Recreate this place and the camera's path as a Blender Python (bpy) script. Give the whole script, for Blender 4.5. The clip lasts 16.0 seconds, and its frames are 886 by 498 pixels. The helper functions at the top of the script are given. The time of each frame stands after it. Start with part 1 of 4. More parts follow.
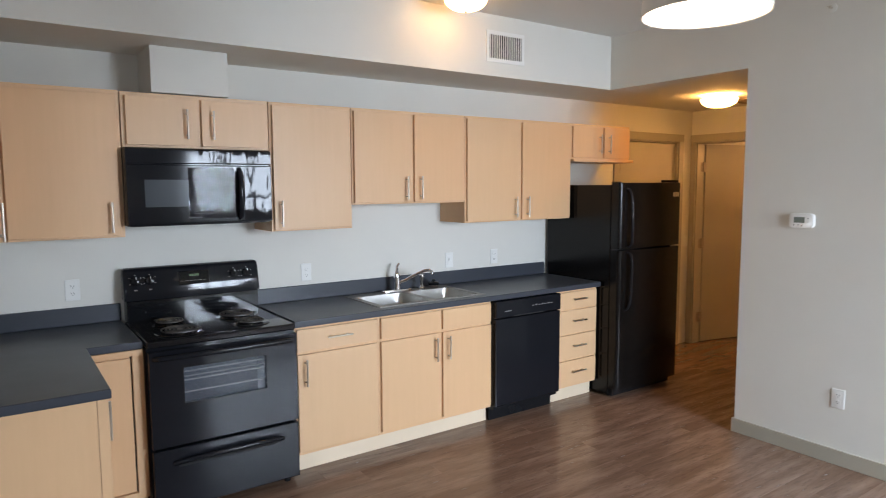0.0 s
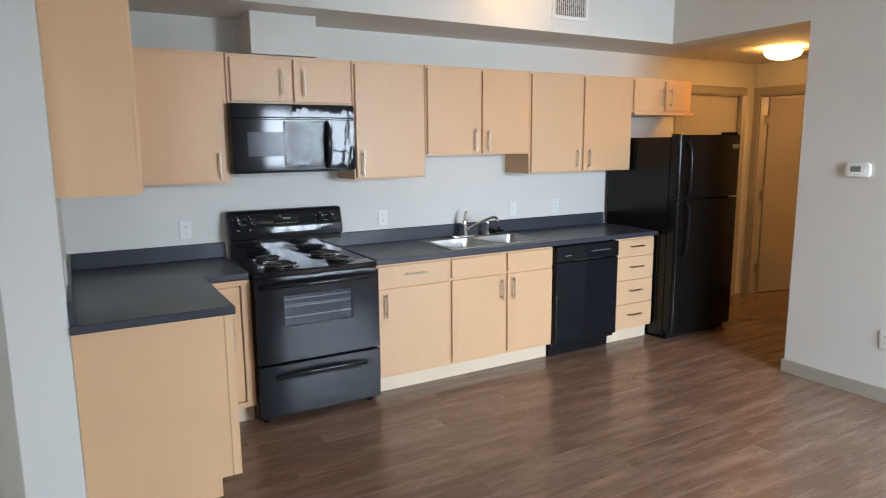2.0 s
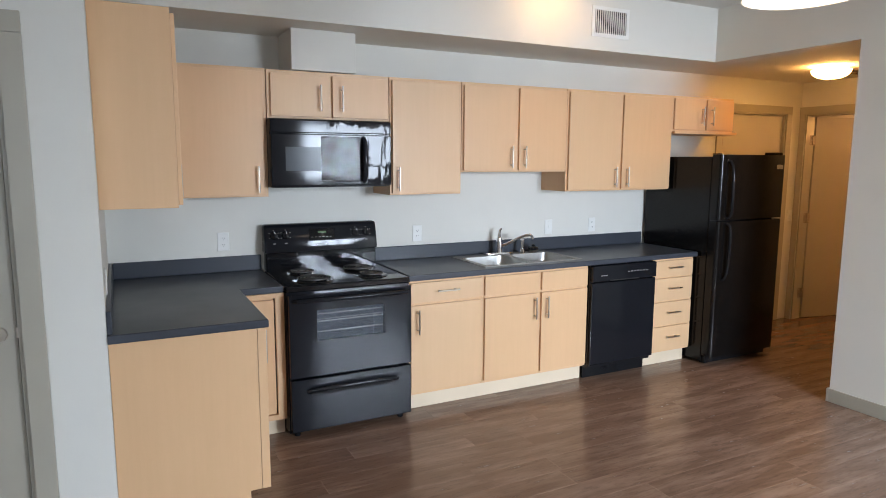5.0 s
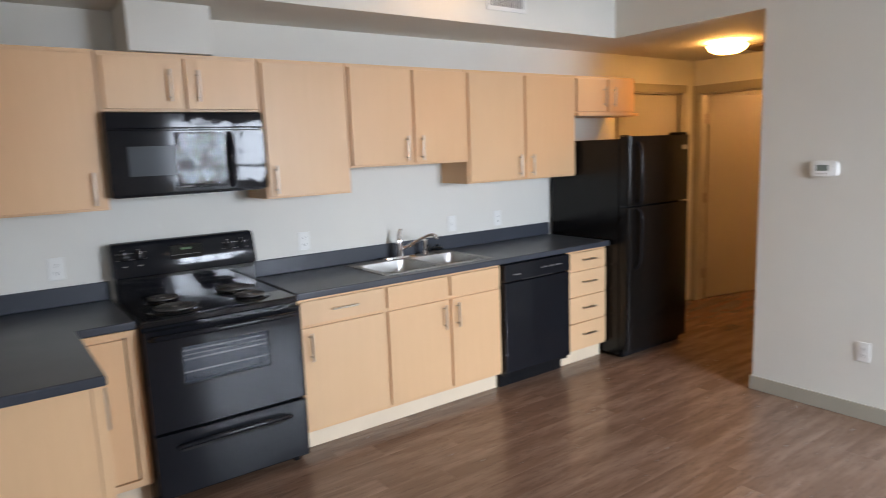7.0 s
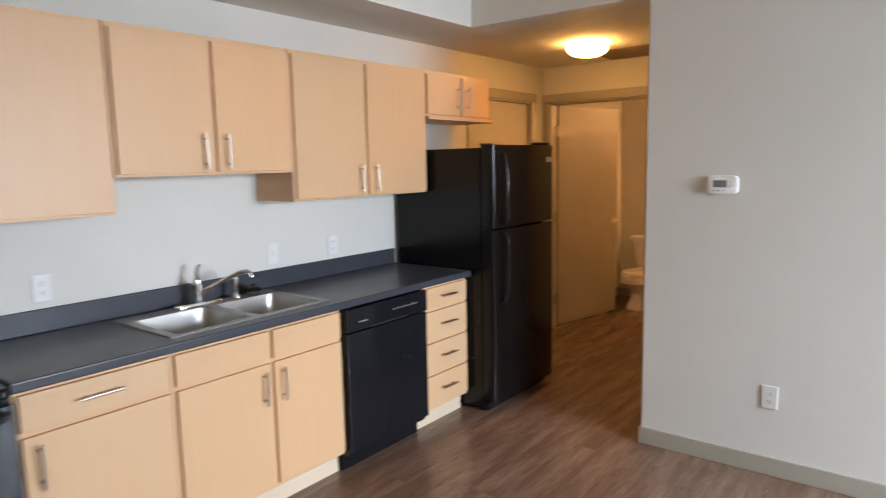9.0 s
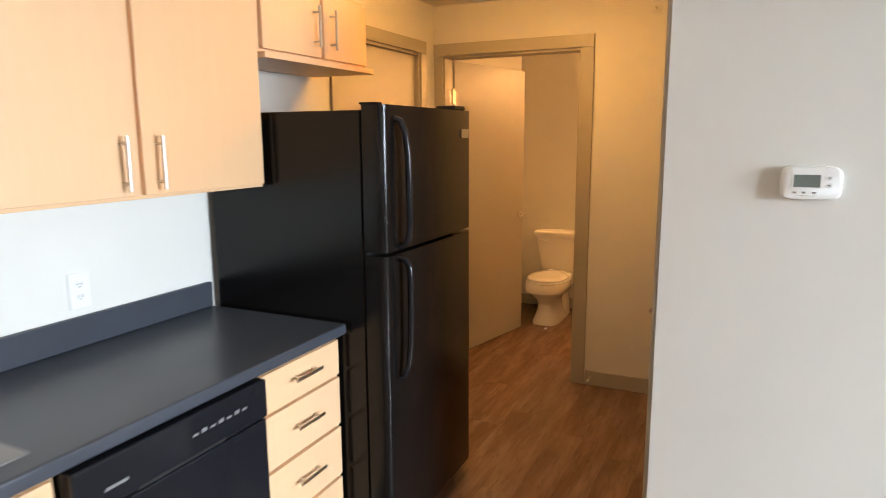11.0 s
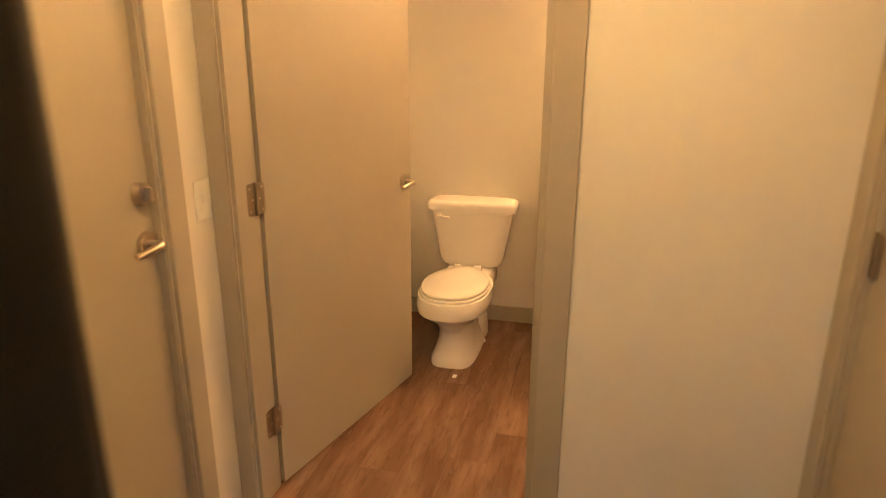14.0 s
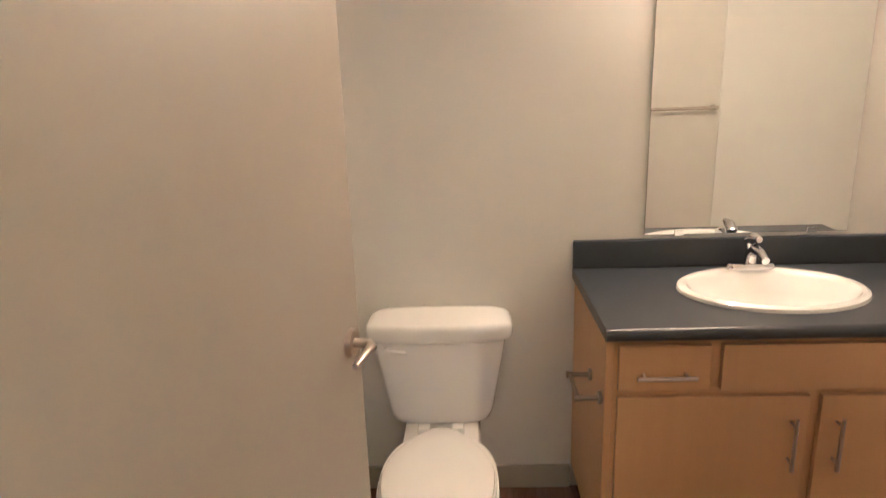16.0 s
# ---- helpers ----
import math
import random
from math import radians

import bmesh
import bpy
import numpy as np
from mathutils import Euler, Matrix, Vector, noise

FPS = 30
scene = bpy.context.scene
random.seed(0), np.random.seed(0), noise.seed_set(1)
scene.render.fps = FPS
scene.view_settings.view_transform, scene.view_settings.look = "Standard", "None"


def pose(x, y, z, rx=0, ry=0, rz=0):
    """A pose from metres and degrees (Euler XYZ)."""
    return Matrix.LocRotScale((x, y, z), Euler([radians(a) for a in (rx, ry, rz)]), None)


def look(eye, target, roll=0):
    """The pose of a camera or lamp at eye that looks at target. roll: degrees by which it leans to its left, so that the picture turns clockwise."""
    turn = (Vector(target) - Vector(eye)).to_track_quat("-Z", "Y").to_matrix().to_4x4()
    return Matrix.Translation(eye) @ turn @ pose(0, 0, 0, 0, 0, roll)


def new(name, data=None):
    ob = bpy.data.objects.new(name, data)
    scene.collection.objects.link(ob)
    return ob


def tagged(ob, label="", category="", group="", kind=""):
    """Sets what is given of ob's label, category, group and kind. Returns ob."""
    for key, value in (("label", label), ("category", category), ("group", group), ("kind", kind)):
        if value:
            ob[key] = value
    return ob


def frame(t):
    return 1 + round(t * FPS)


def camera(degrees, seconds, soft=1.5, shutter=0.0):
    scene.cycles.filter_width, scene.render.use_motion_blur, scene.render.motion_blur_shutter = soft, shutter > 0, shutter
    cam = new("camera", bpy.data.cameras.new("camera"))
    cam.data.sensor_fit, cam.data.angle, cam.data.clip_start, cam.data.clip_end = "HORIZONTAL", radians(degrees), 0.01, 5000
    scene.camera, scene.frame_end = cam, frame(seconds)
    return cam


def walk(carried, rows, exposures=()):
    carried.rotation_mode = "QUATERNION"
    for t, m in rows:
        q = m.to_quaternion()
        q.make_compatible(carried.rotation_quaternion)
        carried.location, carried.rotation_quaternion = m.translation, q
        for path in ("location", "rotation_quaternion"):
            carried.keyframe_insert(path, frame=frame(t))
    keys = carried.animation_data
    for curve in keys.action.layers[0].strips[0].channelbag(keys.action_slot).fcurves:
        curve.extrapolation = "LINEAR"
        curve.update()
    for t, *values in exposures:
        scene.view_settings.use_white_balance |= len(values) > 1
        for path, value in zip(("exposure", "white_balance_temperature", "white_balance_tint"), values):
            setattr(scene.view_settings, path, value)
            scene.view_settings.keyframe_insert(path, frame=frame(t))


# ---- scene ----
cam = camera(69.0, 16.0, 0.8, 0.5)
EXPOSURES = [(0, 0.45, 7200, 24), (3.5, 0.64, 7000, 22), (7, 0.5, 7400, 26), (9, 0.55, 7400, 26), (11.5, 1.38, 7450, 22), (12.5, 1.67, 8000, 21), (13, 1.90, 8000, 20), (13.5, 1.88, 7700, 19), (14, 1.90, 6150, 16), (14.5, 1.87, 5350, 13), (15.5, 1.74, 4250, 13), (16, 1.66, 3850, 11)]
PATH = [
    (0, (-0.577, -4.005, 1.654), (0.563, -2.373, 1.458), -0.3),
    (0.5, (-0.583, -4.073, 1.668), (0.605, -2.479, 1.457), 1.5),
    (1, (-0.633, -4.249, 1.634), (0.419, -2.574, 1.339), -0.3),
    (1.5, (-0.711, -4.295, 1.628), (0.293, -2.602, 1.274), -0.1),
    (2, (-0.846, -4.272, 1.612), (0.139, -2.561, 1.291), -0.5),
    (2.5, (-0.906, -4.284, 1.622), (0.003, -2.531, 1.304), -0.3),
    (3, (-0.938, -4.273, 1.624), (-0.045, -2.51, 1.317), -0.2),
    (3.5, (-0.957, -4.26, 1.631), (-0.049, -2.504, 1.331), 0.1),
    (4, (-0.948, -4.29, 1.62), (-0.047, -2.525, 1.344), 0.6),
    (6.5, (-0.601, -3.965, 1.631), (0.302, -2.203, 1.346), -1.0),
    (7, (-0.554, -3.769, 1.62), (0.609, -2.17, 1.317), -2.2),
    (7.5, (-0.454, -3.52, 1.612), (0.882, -2.059, 1.324), -1.9),
    (8, (-0.286, -3.343, 1.609), (1.057, -1.88, 1.373), -1.8),
    (8.5, (-0.124, -3.209, 1.608), (1.23, -1.759, 1.353), -1.8),
    (9, (0.066, -2.935, 1.569), (1.626, -1.713, 1.303), -1.2),
    (9.2, (0.171, -2.816, 1.573), (1.8, -1.692, 1.286), -0.9),
    (11.3, (1.595, -1.756, 1.556), (3.421, -1.017, 1.214), -0.4),
    (11.5, (1.716, -1.656, 1.552), (3.583, -1.023, 1.215), -0.5),
    (12, (2.082, -1.512, 1.54), (4.007, -1.103, 1.182), -0.2),
    (12.5, (2.487, -1.405, 1.528), (4.402, -1.011, 1.105), -1.4),
    (13, (2.856, -1.296, 1.497), (4.78, -1.061, 1.006), -1.8),
    (13.5, (3.286, -1.237, 1.506), (5.185, -0.872, 0.994), -1.5),
    (14, (3.704, -1.118, 1.475), (5.556, -0.638, 0.892), 0.2),
    (14.5, (4.104, -0.965, 1.476), (5.973, -0.543, 0.905), 1.7),
    (15, (4.489, -0.832, 1.496), (6.338, -0.296, 0.955), 2.2),
    (15.5, (4.764, -0.634, 1.472), (6.665, -0.336, 0.926), -1.6),
    (16, (5.016, -0.532, 1.5), (6.943, -0.453, 0.973), -1.9),
]
walk(cam, [(t, look(eye, target, roll)) for t, eye, target, roll in PATH], EXPOSURES)

# ---------- world and daylight ----------
world = bpy.data.worlds.new("world")
scene.world = world
world.use_nodes = True
wn = world.node_tree
sky = wn.nodes.new("ShaderNodeTexSky")
sky.sky_type = "NISHITA"
sky.sun_disc = False
sky.sun_elevation, sky.sun_rotation = radians(40), radians(60)
wn.links.new(sky.outputs[0], wn.nodes["Background"].inputs[0])
wn.nodes["Background"].inputs[1].default_value = 0.12
sun = new("sun", bpy.data.lights.new("sun", "SUN"))
sun.data.energy, sun.data.angle, sun.data.color = 1.0, radians(12), (1, 0.96, 0.9)
sun.matrix_world = look((8, 6, 10), (0, 0, 0))

# heights and lines of the plan
XL, XR, XE, XB = -0.9, 3.427, 5.33, 7.12      # kitchen's west wall, thermostat wall, hall's end, bathroom's back wall
YH, YD, YS, XW = -1.68, -1.36, -5.7, -3.6     # hall's south side, closet-door wall, window wall, living room's west wall
ZC, ZS = 2.79, 2.388                          # main ceiling, soffit and hall ceiling
CT = 0.905                                    # worktop


def unseen_window_lamp(x, width, power):
    lamp = new("unseen_window_lamp", bpy.data.lights.new("unseen_window_lamp", "AREA"))
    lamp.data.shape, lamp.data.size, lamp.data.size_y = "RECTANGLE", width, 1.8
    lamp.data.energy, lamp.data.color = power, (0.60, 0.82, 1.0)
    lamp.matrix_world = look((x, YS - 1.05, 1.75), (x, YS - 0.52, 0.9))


unseen_window_lamp(2.45, 1.9, 560)
# added fill for the closet-door wall, through an assumed second window
unseen_window_lamp(-2.3, 1.2, 85)


# ---------- materials ----------
def nodes_of(name):
    m = bpy.data.materials.new(name)
    m.use_nodes = True
    nt = m.node_tree
    return m, nt, nt.nodes["Principled BSDF"]


def add(nt, kind, **values):
    n = nt.nodes.new(kind)
    for k, v in values.items():
        n.inputs[k].default_value = v
    return n


def mixed(nt, fac, a, b):
    n = nt.nodes.new("ShaderNodeMix")
    n.data_type = "RGBA"
    nt.links.new(fac, n.inputs[0])
    for i, v in ((6, a), (7, b)):
        if hasattr(v, "links"):
            nt.links.new(v, n.inputs[i])
        else:
            n.inputs[i].default_value = (*v, 1)
    return n.outputs[2]


def ranged(nt, value, lo, hi, a=0.0, b=1.0):
    n = nt.nodes.new("ShaderNodeMapRange")
    nt.links.new(value, n.inputs[0])
    for i, v in enumerate((lo, hi, a, b)):
        n.inputs[i + 1].default_value = v
    return n.outputs[0]


def stretched(nt, scale):
    geo = nt.nodes.new("ShaderNodeNewGeometry")
    mp = nt.nodes.new("ShaderNodeMapping")
    mp.inputs["Scale"].default_value = scale
    nt.links.new(geo.outputs["Position"], mp.inputs[0])
    return mp.outputs[0]


def noise_at(nt, vec, scale, detail=4.0, rough=0.55):
    n = add(nt, "ShaderNodeTexNoise", Scale=scale, Detail=detail, Roughness=rough)
    if vec is not None:
        nt.links.new(vec, n.inputs["Vector"])
    return n.outputs["Fac"]


def bumped(nt, bsdf, height, strength, distance):
    b = add(nt, "ShaderNodeBump", Strength=strength, Distance=distance)
    nt.links.new(height, b.inputs["Height"])
    nt.links.new(b.outputs[0], bsdf.inputs["Normal"])


def surface(name, colour, rough, metal=0.0, var=0.06, grain=180.0, bump=0.0, dist=0.001, coat=0.0, blotch=2.5, stretch=(1, 1, 1)):
    """Paint, plastic, stone or metal: a base colour with blotches and fine grain."""
    m, nt, bsdf = nodes_of(name)
    vec = stretched(nt, stretch)
    big, fine = noise_at(nt, vec, blotch, 3), noise_at(nt, vec, grain, 2)
    dark, light = [c * (1 - var) for c in colour], [min(1, c * (1 + var)) for c in colour]
    first = mixed(nt, ranged(nt, big, 0.3, 0.7), dark, light)
    mul = nt.nodes.new("ShaderNodeMix")
    mul.data_type, mul.blend_type = "RGBA", "MULTIPLY"
    mul.inputs[0].default_value = min(1, var * 4)
    nt.links.new(first, mul.inputs[6])
    nt.links.new(mixed(nt, fine, (0.85, 0.85, 0.85), (1, 1, 1)), mul.inputs[7])
    nt.links.new(mul.outputs[2], bsdf.inputs["Base Color"])
    nt.links.new(ranged(nt, big, 0.3, 0.7, rough * 0.88, min(1, rough * 1.12)), bsdf.inputs["Roughness"])
    bsdf.inputs["Metallic"].default_value = metal
    bsdf.inputs["Coat Weight"].default_value = coat
    if bump:
        bumped(nt, bsdf, fine, bump, dist)
    return m


def maple(name, scale, tone=(0.74, 0.468, 0.270)):
    """Pale maple laminate: long fine streaks along one axis."""
    m, nt, bsdf = nodes_of(name)
    vec = stretched(nt, scale)
    streak, fibre = noise_at(nt, vec, 1.2, 5, 0.6), noise_at(nt, vec, 9, 3)
    a = mixed(nt, ranged(nt, streak, 0.32, 0.68), [c * f for c, f in zip(tone, (0.985, 0.98, 0.972))], [min(1, c * 1.015) for c in tone])
    b = mixed(nt, ranged(nt, fibre, 0.35, 0.75, 0, 0.045), a, [c * 0.72 for c in tone])
    info, cloud = nt.nodes.new("ShaderNodeObjectInfo"), noise_at(nt, stretched(nt, (1, 1, 1)), 2.2, 3)
    each = mixed(nt, info.outputs["Random"], (1.0, 0.955, 0.90), (0.97, 0.99, 1.0))
    mul = nt.nodes.new("ShaderNodeMix")
    mul.data_type, mul.blend_type = "RGBA", "MULTIPLY"
    mul.inputs[0].default_value = 1.0
    nt.links.new(b, mul.inputs[6])
    nt.links.new(mixed(nt, ranged(nt, cloud, 0.3, 0.7, 0, 0.35), each, (0.93, 0.90, 0.86)), mul.inputs[7])
    nt.links.new(mul.outputs[2], bsdf.inputs["Base Color"])
    nt.links.new(ranged(nt, fibre, 0.3, 0.7, 0.36, 0.48), bsdf.inputs["Roughness"])
    bumped(nt, bsdf, fibre, 0.05, 0.0005)
    return m


def plank_vinyl():
    m, nt, bsdf = nodes_of("vinyl_plank")
    info = nt.nodes.new("ShaderNodeObjectInfo")
    geo = nt.nodes.new("ShaderNodeNewGeometry")
    shift = nt.nodes.new("ShaderNodeVectorMath")
    shift.operation = "MULTIPLY_ADD"
    nt.links.new(info.outputs["Random"], shift.inputs[0])
    shift.inputs[1].default_value = (31, 17, 7)
    nt.links.new(geo.outputs["Position"], shift.inputs[2])
    mp = nt.nodes.new("ShaderNodeMapping")
    mp.inputs["Scale"].default_value = (1.0, 6.0, 1.0)
    nt.links.new(shift.outputs[0], mp.inputs[0])
    band, grain = noise_at(nt, mp.outputs[0], 1.7, 6, 0.62), noise_at(nt, mp.outputs[0], 9, 5, 0.66)
    base = mixed(nt, info.outputs["Random"], (0.152, 0.085, 0.056), (0.176, 0.101, 0.067))
    worn = mixed(nt, ranged(nt, band, 0.42, 0.72), base, (0.285, 0.18, 0.128))
    dark = mixed(nt, ranged(nt, grain, 0.52, 0.76, 0, 0.6), worn, (0.05, 0.029, 0.02))
    nt.links.new(dark, bsdf.inputs["Base Color"])
    nt.links.new(ranged(nt, grain, 0.3, 0.7, 0.16, 0.28), bsdf.inputs["Roughness"])
    bumped(nt, bsdf, grain, 0.10, 0.001)
    return m


def lit(name, colour, strength):
    m, nt, bsdf = nodes_of(name)
    bsdf.inputs["Base Color"].default_value = (0.85, 0.85, 0.82, 1)
    bsdf.inputs["Emission Color"].default_value = (*colour, 1)
    bsdf.inputs["Emission Strength"].default_value = strength
    return m


def clear(name, tint, rough=0.02, see=0.85):
    m, nt, bsdf = nodes_of(name)
    bsdf.inputs["Base Color"].default_value = (*tint, 1)
    bsdf.inputs["Roughness"].default_value = rough
    through_it = nt.nodes.new("ShaderNodeBsdfTransparent")
    mix = nt.nodes.new("ShaderNodeMixShader")
    mix.inputs[0].default_value = see
    nt.links.new(bsdf.outputs[0], mix.inputs[1])
    nt.links.new(through_it.outputs[0], mix.inputs[2])
    nt.links.new(mix.outputs[0], nt.nodes["Material Output"].inputs[0])
    return m


def wavy_film():
    """Creased clear wrapping still stuck on a black glossy panel."""
    m, nt, bsdf = nodes_of("creased_film")
    bsdf.inputs["Base Color"].default_value = (0.012, 0.012, 0.014, 1)
    bsdf.inputs["Roughness"].default_value = 0.03
    bsdf.inputs["Specular IOR Level"].default_value = 0.17
    w = noise_at(nt, stretched(nt, (16, 16, 5)), 0.9, 2)
    bumped(nt, bsdf, w, 0.11, 0.010)
    return m


WALL = surface("wall_paint", (0.70, 0.685, 0.63), 0.7, var=0.02, grain=260, bump=0.12, dist=0.0008)
CEIL = surface("ceiling_paint", (0.72, 0.70, 0.65), 0.8, var=0.02, grain=200, bump=0.1, dist=0.0008)
TRIM = surface("trim_paint", (0.39, 0.36, 0.295), 0.42, var=0.03, grain=120, bump=0.03)
WOOD = maple("maple_upright", (30, 30, 1.5))
WOODX = maple("maple_flat", (1.5, 30, 30))
WOODB = maple("maple_amber", (30, 30, 1.5), (0.58, 0.37, 0.155))
TOE = surface("toe_board", (0.74, 0.60, 0.44), 0.5, var=0.04)
LAMI = surface("worktop_laminate", (0.047, 0.054, 0.067), 0.33, var=0.05, grain=420)
LAMI.node_tree.nodes["Principled BSDF"].inputs["Specular IOR Level"].default_value = 0.42
BLACK = surface("black_enamel", (0.010, 0.011, 0.014), 0.075, var=0.04, blotch=5)
BLACKT = surface("black_textured_steel", (0.007, 0.006, 0.0055), 0.14, var=0.05, grain=420, bump=0.3, dist=0.0009)
BLACKT.node_tree.nodes["Principled BSDF"].inputs["Specular IOR Level"].default_value = 0.25
BLACKP = surface("black_plastic", (0.010, 0.0105, 0.012), 0.12, var=0.05)
BLACKP.node_tree.nodes["Principled BSDF"].inputs["Specular IOR Level"].default_value = 0.28
# near-black for gaskets, slots and print; also shade painted into gaps and recesses
GASKET_GAP_SHADE = surface("dark_gap", (0.006, 0.006, 0.006), 0.8)
BLACK.node_tree.nodes["Principled BSDF"].inputs["Specular IOR Level"].default_value = 0.24
GLOSS = surface("black_glass", (0.008, 0.009, 0.011), 0.035, var=0.02)
COOK = surface("cooktop_enamel", (0.007, 0.0075, 0.009), 0.06, var=0.03, blotch=4)
COOK.node_tree.nodes["Principled BSDF"].inputs["Specular IOR Level"].default_value = 0.3
MWGLASS = surface("microwave_screen", (0.075, 0.086, 0.095), 0.12, var=0.03)
MWGLASS.node_tree.nodes["Principled BSDF"].inputs["Specular IOR Level"].default_value = 0.1
COIL = surface("burner_coil", (0.09, 0.088, 0.085), 0.45, metal=0.6)
STEEL = surface("brushed_steel", (0.34, 0.325, 0.305), 0.40, metal=1.0, var=0.05, grain=60, stretch=(1, 40, 40), bump=0.03)
BOWL = surface("polished_bowl_steel", (0.55, 0.54, 0.52), 0.30, metal=1.0, var=0.03, grain=200)
NICKEL = surface("satin_nickel", (0.56, 0.50, 0.43), 0.30, metal=1.0, var=0.03)
# grey-brown puts the shaded undersides of the grille blades into the colour
GRILLE_SHADE = surface("shaded_grille_paint", (0.23, 0.17, 0.11), 0.7, var=0.1)
HINGE = surface("dull_hinge_steel", (0.34, 0.30, 0.25), 0.32, metal=1.0, var=0.05)
CHROME = surface("chrome", (0.78, 0.78, 0.80), 0.07, metal=1.0, var=0.02)
CERAM = surface("glazed_ceramic", (0.86, 0.85, 0.83), 0.08, var=0.015, coat=0.3)
PLATE = surface("white_plastic", (0.78, 0.78, 0.75), 0.35, var=0.02)
LCD = surface("grey_lcd", (0.17, 0.205, 0.18), 0.2)
MARK = surface("pale_print", (0.20, 0.20, 0.20), 0.5)
BADGE = surface("silver_badge", (0.6, 0.6, 0.6), 0.25, metal=0.9)
GREEN = lit("clock_glow", (0.15, 0.8, 0.12), 0.06)
GREEN.node_tree.nodes["Principled BSDF"].inputs["Base Color"].default_value = (0.02, 0.03, 0.02, 1)
VINYL = plank_vinyl()
SLAB = surface("concrete_slab", (0.3, 0.29, 0.27), 0.9)
FILM = wavy_film()
GLASS = clear("window_glass", (0.9, 0.95, 0.95), 0.01, 0.9)
OVENG = clear("oven_glass", (0.10, 0.115, 0.14), 0.03, 0.68)
LINER = surface("oven_liner", (0.30, 0.34, 0.40), 0.45)
RACK = surface("rack_wire", (0.82, 0.82, 0.84), 0.35, metal=0.4, var=0.02)
MIRROR = surface("mirror_silver", (0.86, 0.87, 0.85), 0.015, metal=1.0, var=0.005)
SHADE = lit("lamp_shade", (1.0, 0.93, 0.80), 0.04)
DIFF = lit("lamp_diffuser", (1.0, 0.86, 0.62), 4.0)
DOMEK = lit("dome_glass_kitchen", (1.0, 0.62, 0.24), 7.0)
DOMEH = lit("dome_glass_hall", (1.0, 0.537, 0.148), 28.0)
BULB = lit("vanity_globe", (1.0, 0.525, 0.185), 56.0)
GRASS = surface("lawn", (0.06, 0.09, 0.035), 0.9, var=0.3, blotch=0.4)
FACADE = surface("facade_render", (0.42, 0.39, 0.35), 0.8, var=0.08)


# ---------- mesh helpers ----------
def box(bm, x0, x1, y0, y1, z0, z1, b=0.0, seg=2):
    m = Matrix.LocRotScale(((x0 + x1) / 2, (y0 + y1) / 2, (z0 + z1) / 2), None, (abs(x1 - x0), abs(y1 - y0), abs(z1 - z0)))
    made = bmesh.ops.create_cube(bm, size=1, matrix=m)["verts"]
    if b:
        edges = list({e for v in made for e in v.link_edges})
        bmesh.ops.bevel(bm, geom=edges, offset=b, segments=seg, profile=0.5, affect="EDGES")
    return bm


def boxed(*a, b=0.0):
    return box(bmesh.new(), *a, b=b)


def rod(bm, p, q, r, n=14, r2=None):
    p, q = Vector(p), Vector(q)
    turn = (q - p).to_track_quat("Z", "Y").to_matrix().to_4x4()
    bmesh.ops.create_cone(bm, cap_ends=True, segments=n, radius1=r, radius2=r if r2 is None else r2, depth=(q - p).length,
                          matrix=Matrix.Translation((p + q) / 2) @ turn)
    return bm


def loft(bm, rings, cap=(True, True)):
    vs = [[bm.verts.new(p) for p in ring] for ring in rings]
    n = len(vs[0])
    for a, c in zip(vs, vs[1:]):
        for i in range(n):
            bm.faces.new((a[i], a[(i + 1) % n], c[(i + 1) % n], c[i]))
    if cap[0]:
        bm.faces.new(vs[0][::-1])
    if cap[1]:
        bm.faces.new(vs[-1])
    bmesh.ops.recalc_face_normals(bm, faces=bm.faces)
    return bm


def oval(cx, cy, z, rx, ry, n=36, power=2.0):
    """A ring of a superellipse; a higher power squares it."""
    out = []
    for i in range(n):
        a = 2 * math.pi * i / n
        c, s = math.cos(a), math.sin(a)
        out.append((cx + rx * math.copysign(abs(c) ** (2 / power), c), cy + ry * math.copysign(abs(s) ** (2 / power), s), z))
    return out


def tube(bm, pts, r, n=10, radii=None):
    pts = [Vector(p) for p in pts]
    rings, up = [], Vector((0.31, 0.17, 0.93))
    for i, p in enumerate(pts):
        d = (pts[min(i + 1, len(pts) - 1)] - pts[max(i - 1, 0)]).normalized()
        u = (up - d * up.dot(d)).normalized()
        up = u
        v, rr = d.cross(u), radii[i] if radii else r
        rings.append([p + (u * math.cos(2 * math.pi * k / n) + v * math.sin(2 * math.pi * k / n)) * rr for k in range(n)])
    return loft(bm, rings)


def boxed_frame(x0, x1, z0, z1, t, y0, y1):
    """A flat rectangular frame facing -y."""
    bm = boxed(x0, x1, y0, y1, z1 - t, z1)
    box(bm, x0, x1, y0, y1, z0, z0 + t)
    box(bm, x0, x0 + t, y0, y1, z0 + t, z1 - t)
    box(bm, x1 - t, x1, y0, y1, z0 + t, z1 - t)
    return bm


def mesh_of(name, bm, material, smooth=False):
    me = bpy.data.meshes.new(name)
    bm.to_mesh(me)
    bm.free()
    me.materials.append(material)
    if smooth:
        me.shade_smooth()
        me.set_sharp_from_angle(angle=radians(38))
    return me


def part(name, bm, material, parent, label="", smooth=False):
    """One mesh object under a thing, or under a part of it."""
    ob = new(name, bm if isinstance(bm, bpy.types.Mesh) else mesh_of(name, bm, material, smooth))
    ob.parent = parent
    return tagged(ob, label)


def thing(name, label, category, at=(0, 0, 0), rz=0.0, group="", kind=""):
    ob = new(name)
    ob.empty_display_size = 0.1
    ob.matrix_world = pose(*at, 0, 0, rz)
    return tagged(ob, label, category, group, kind)


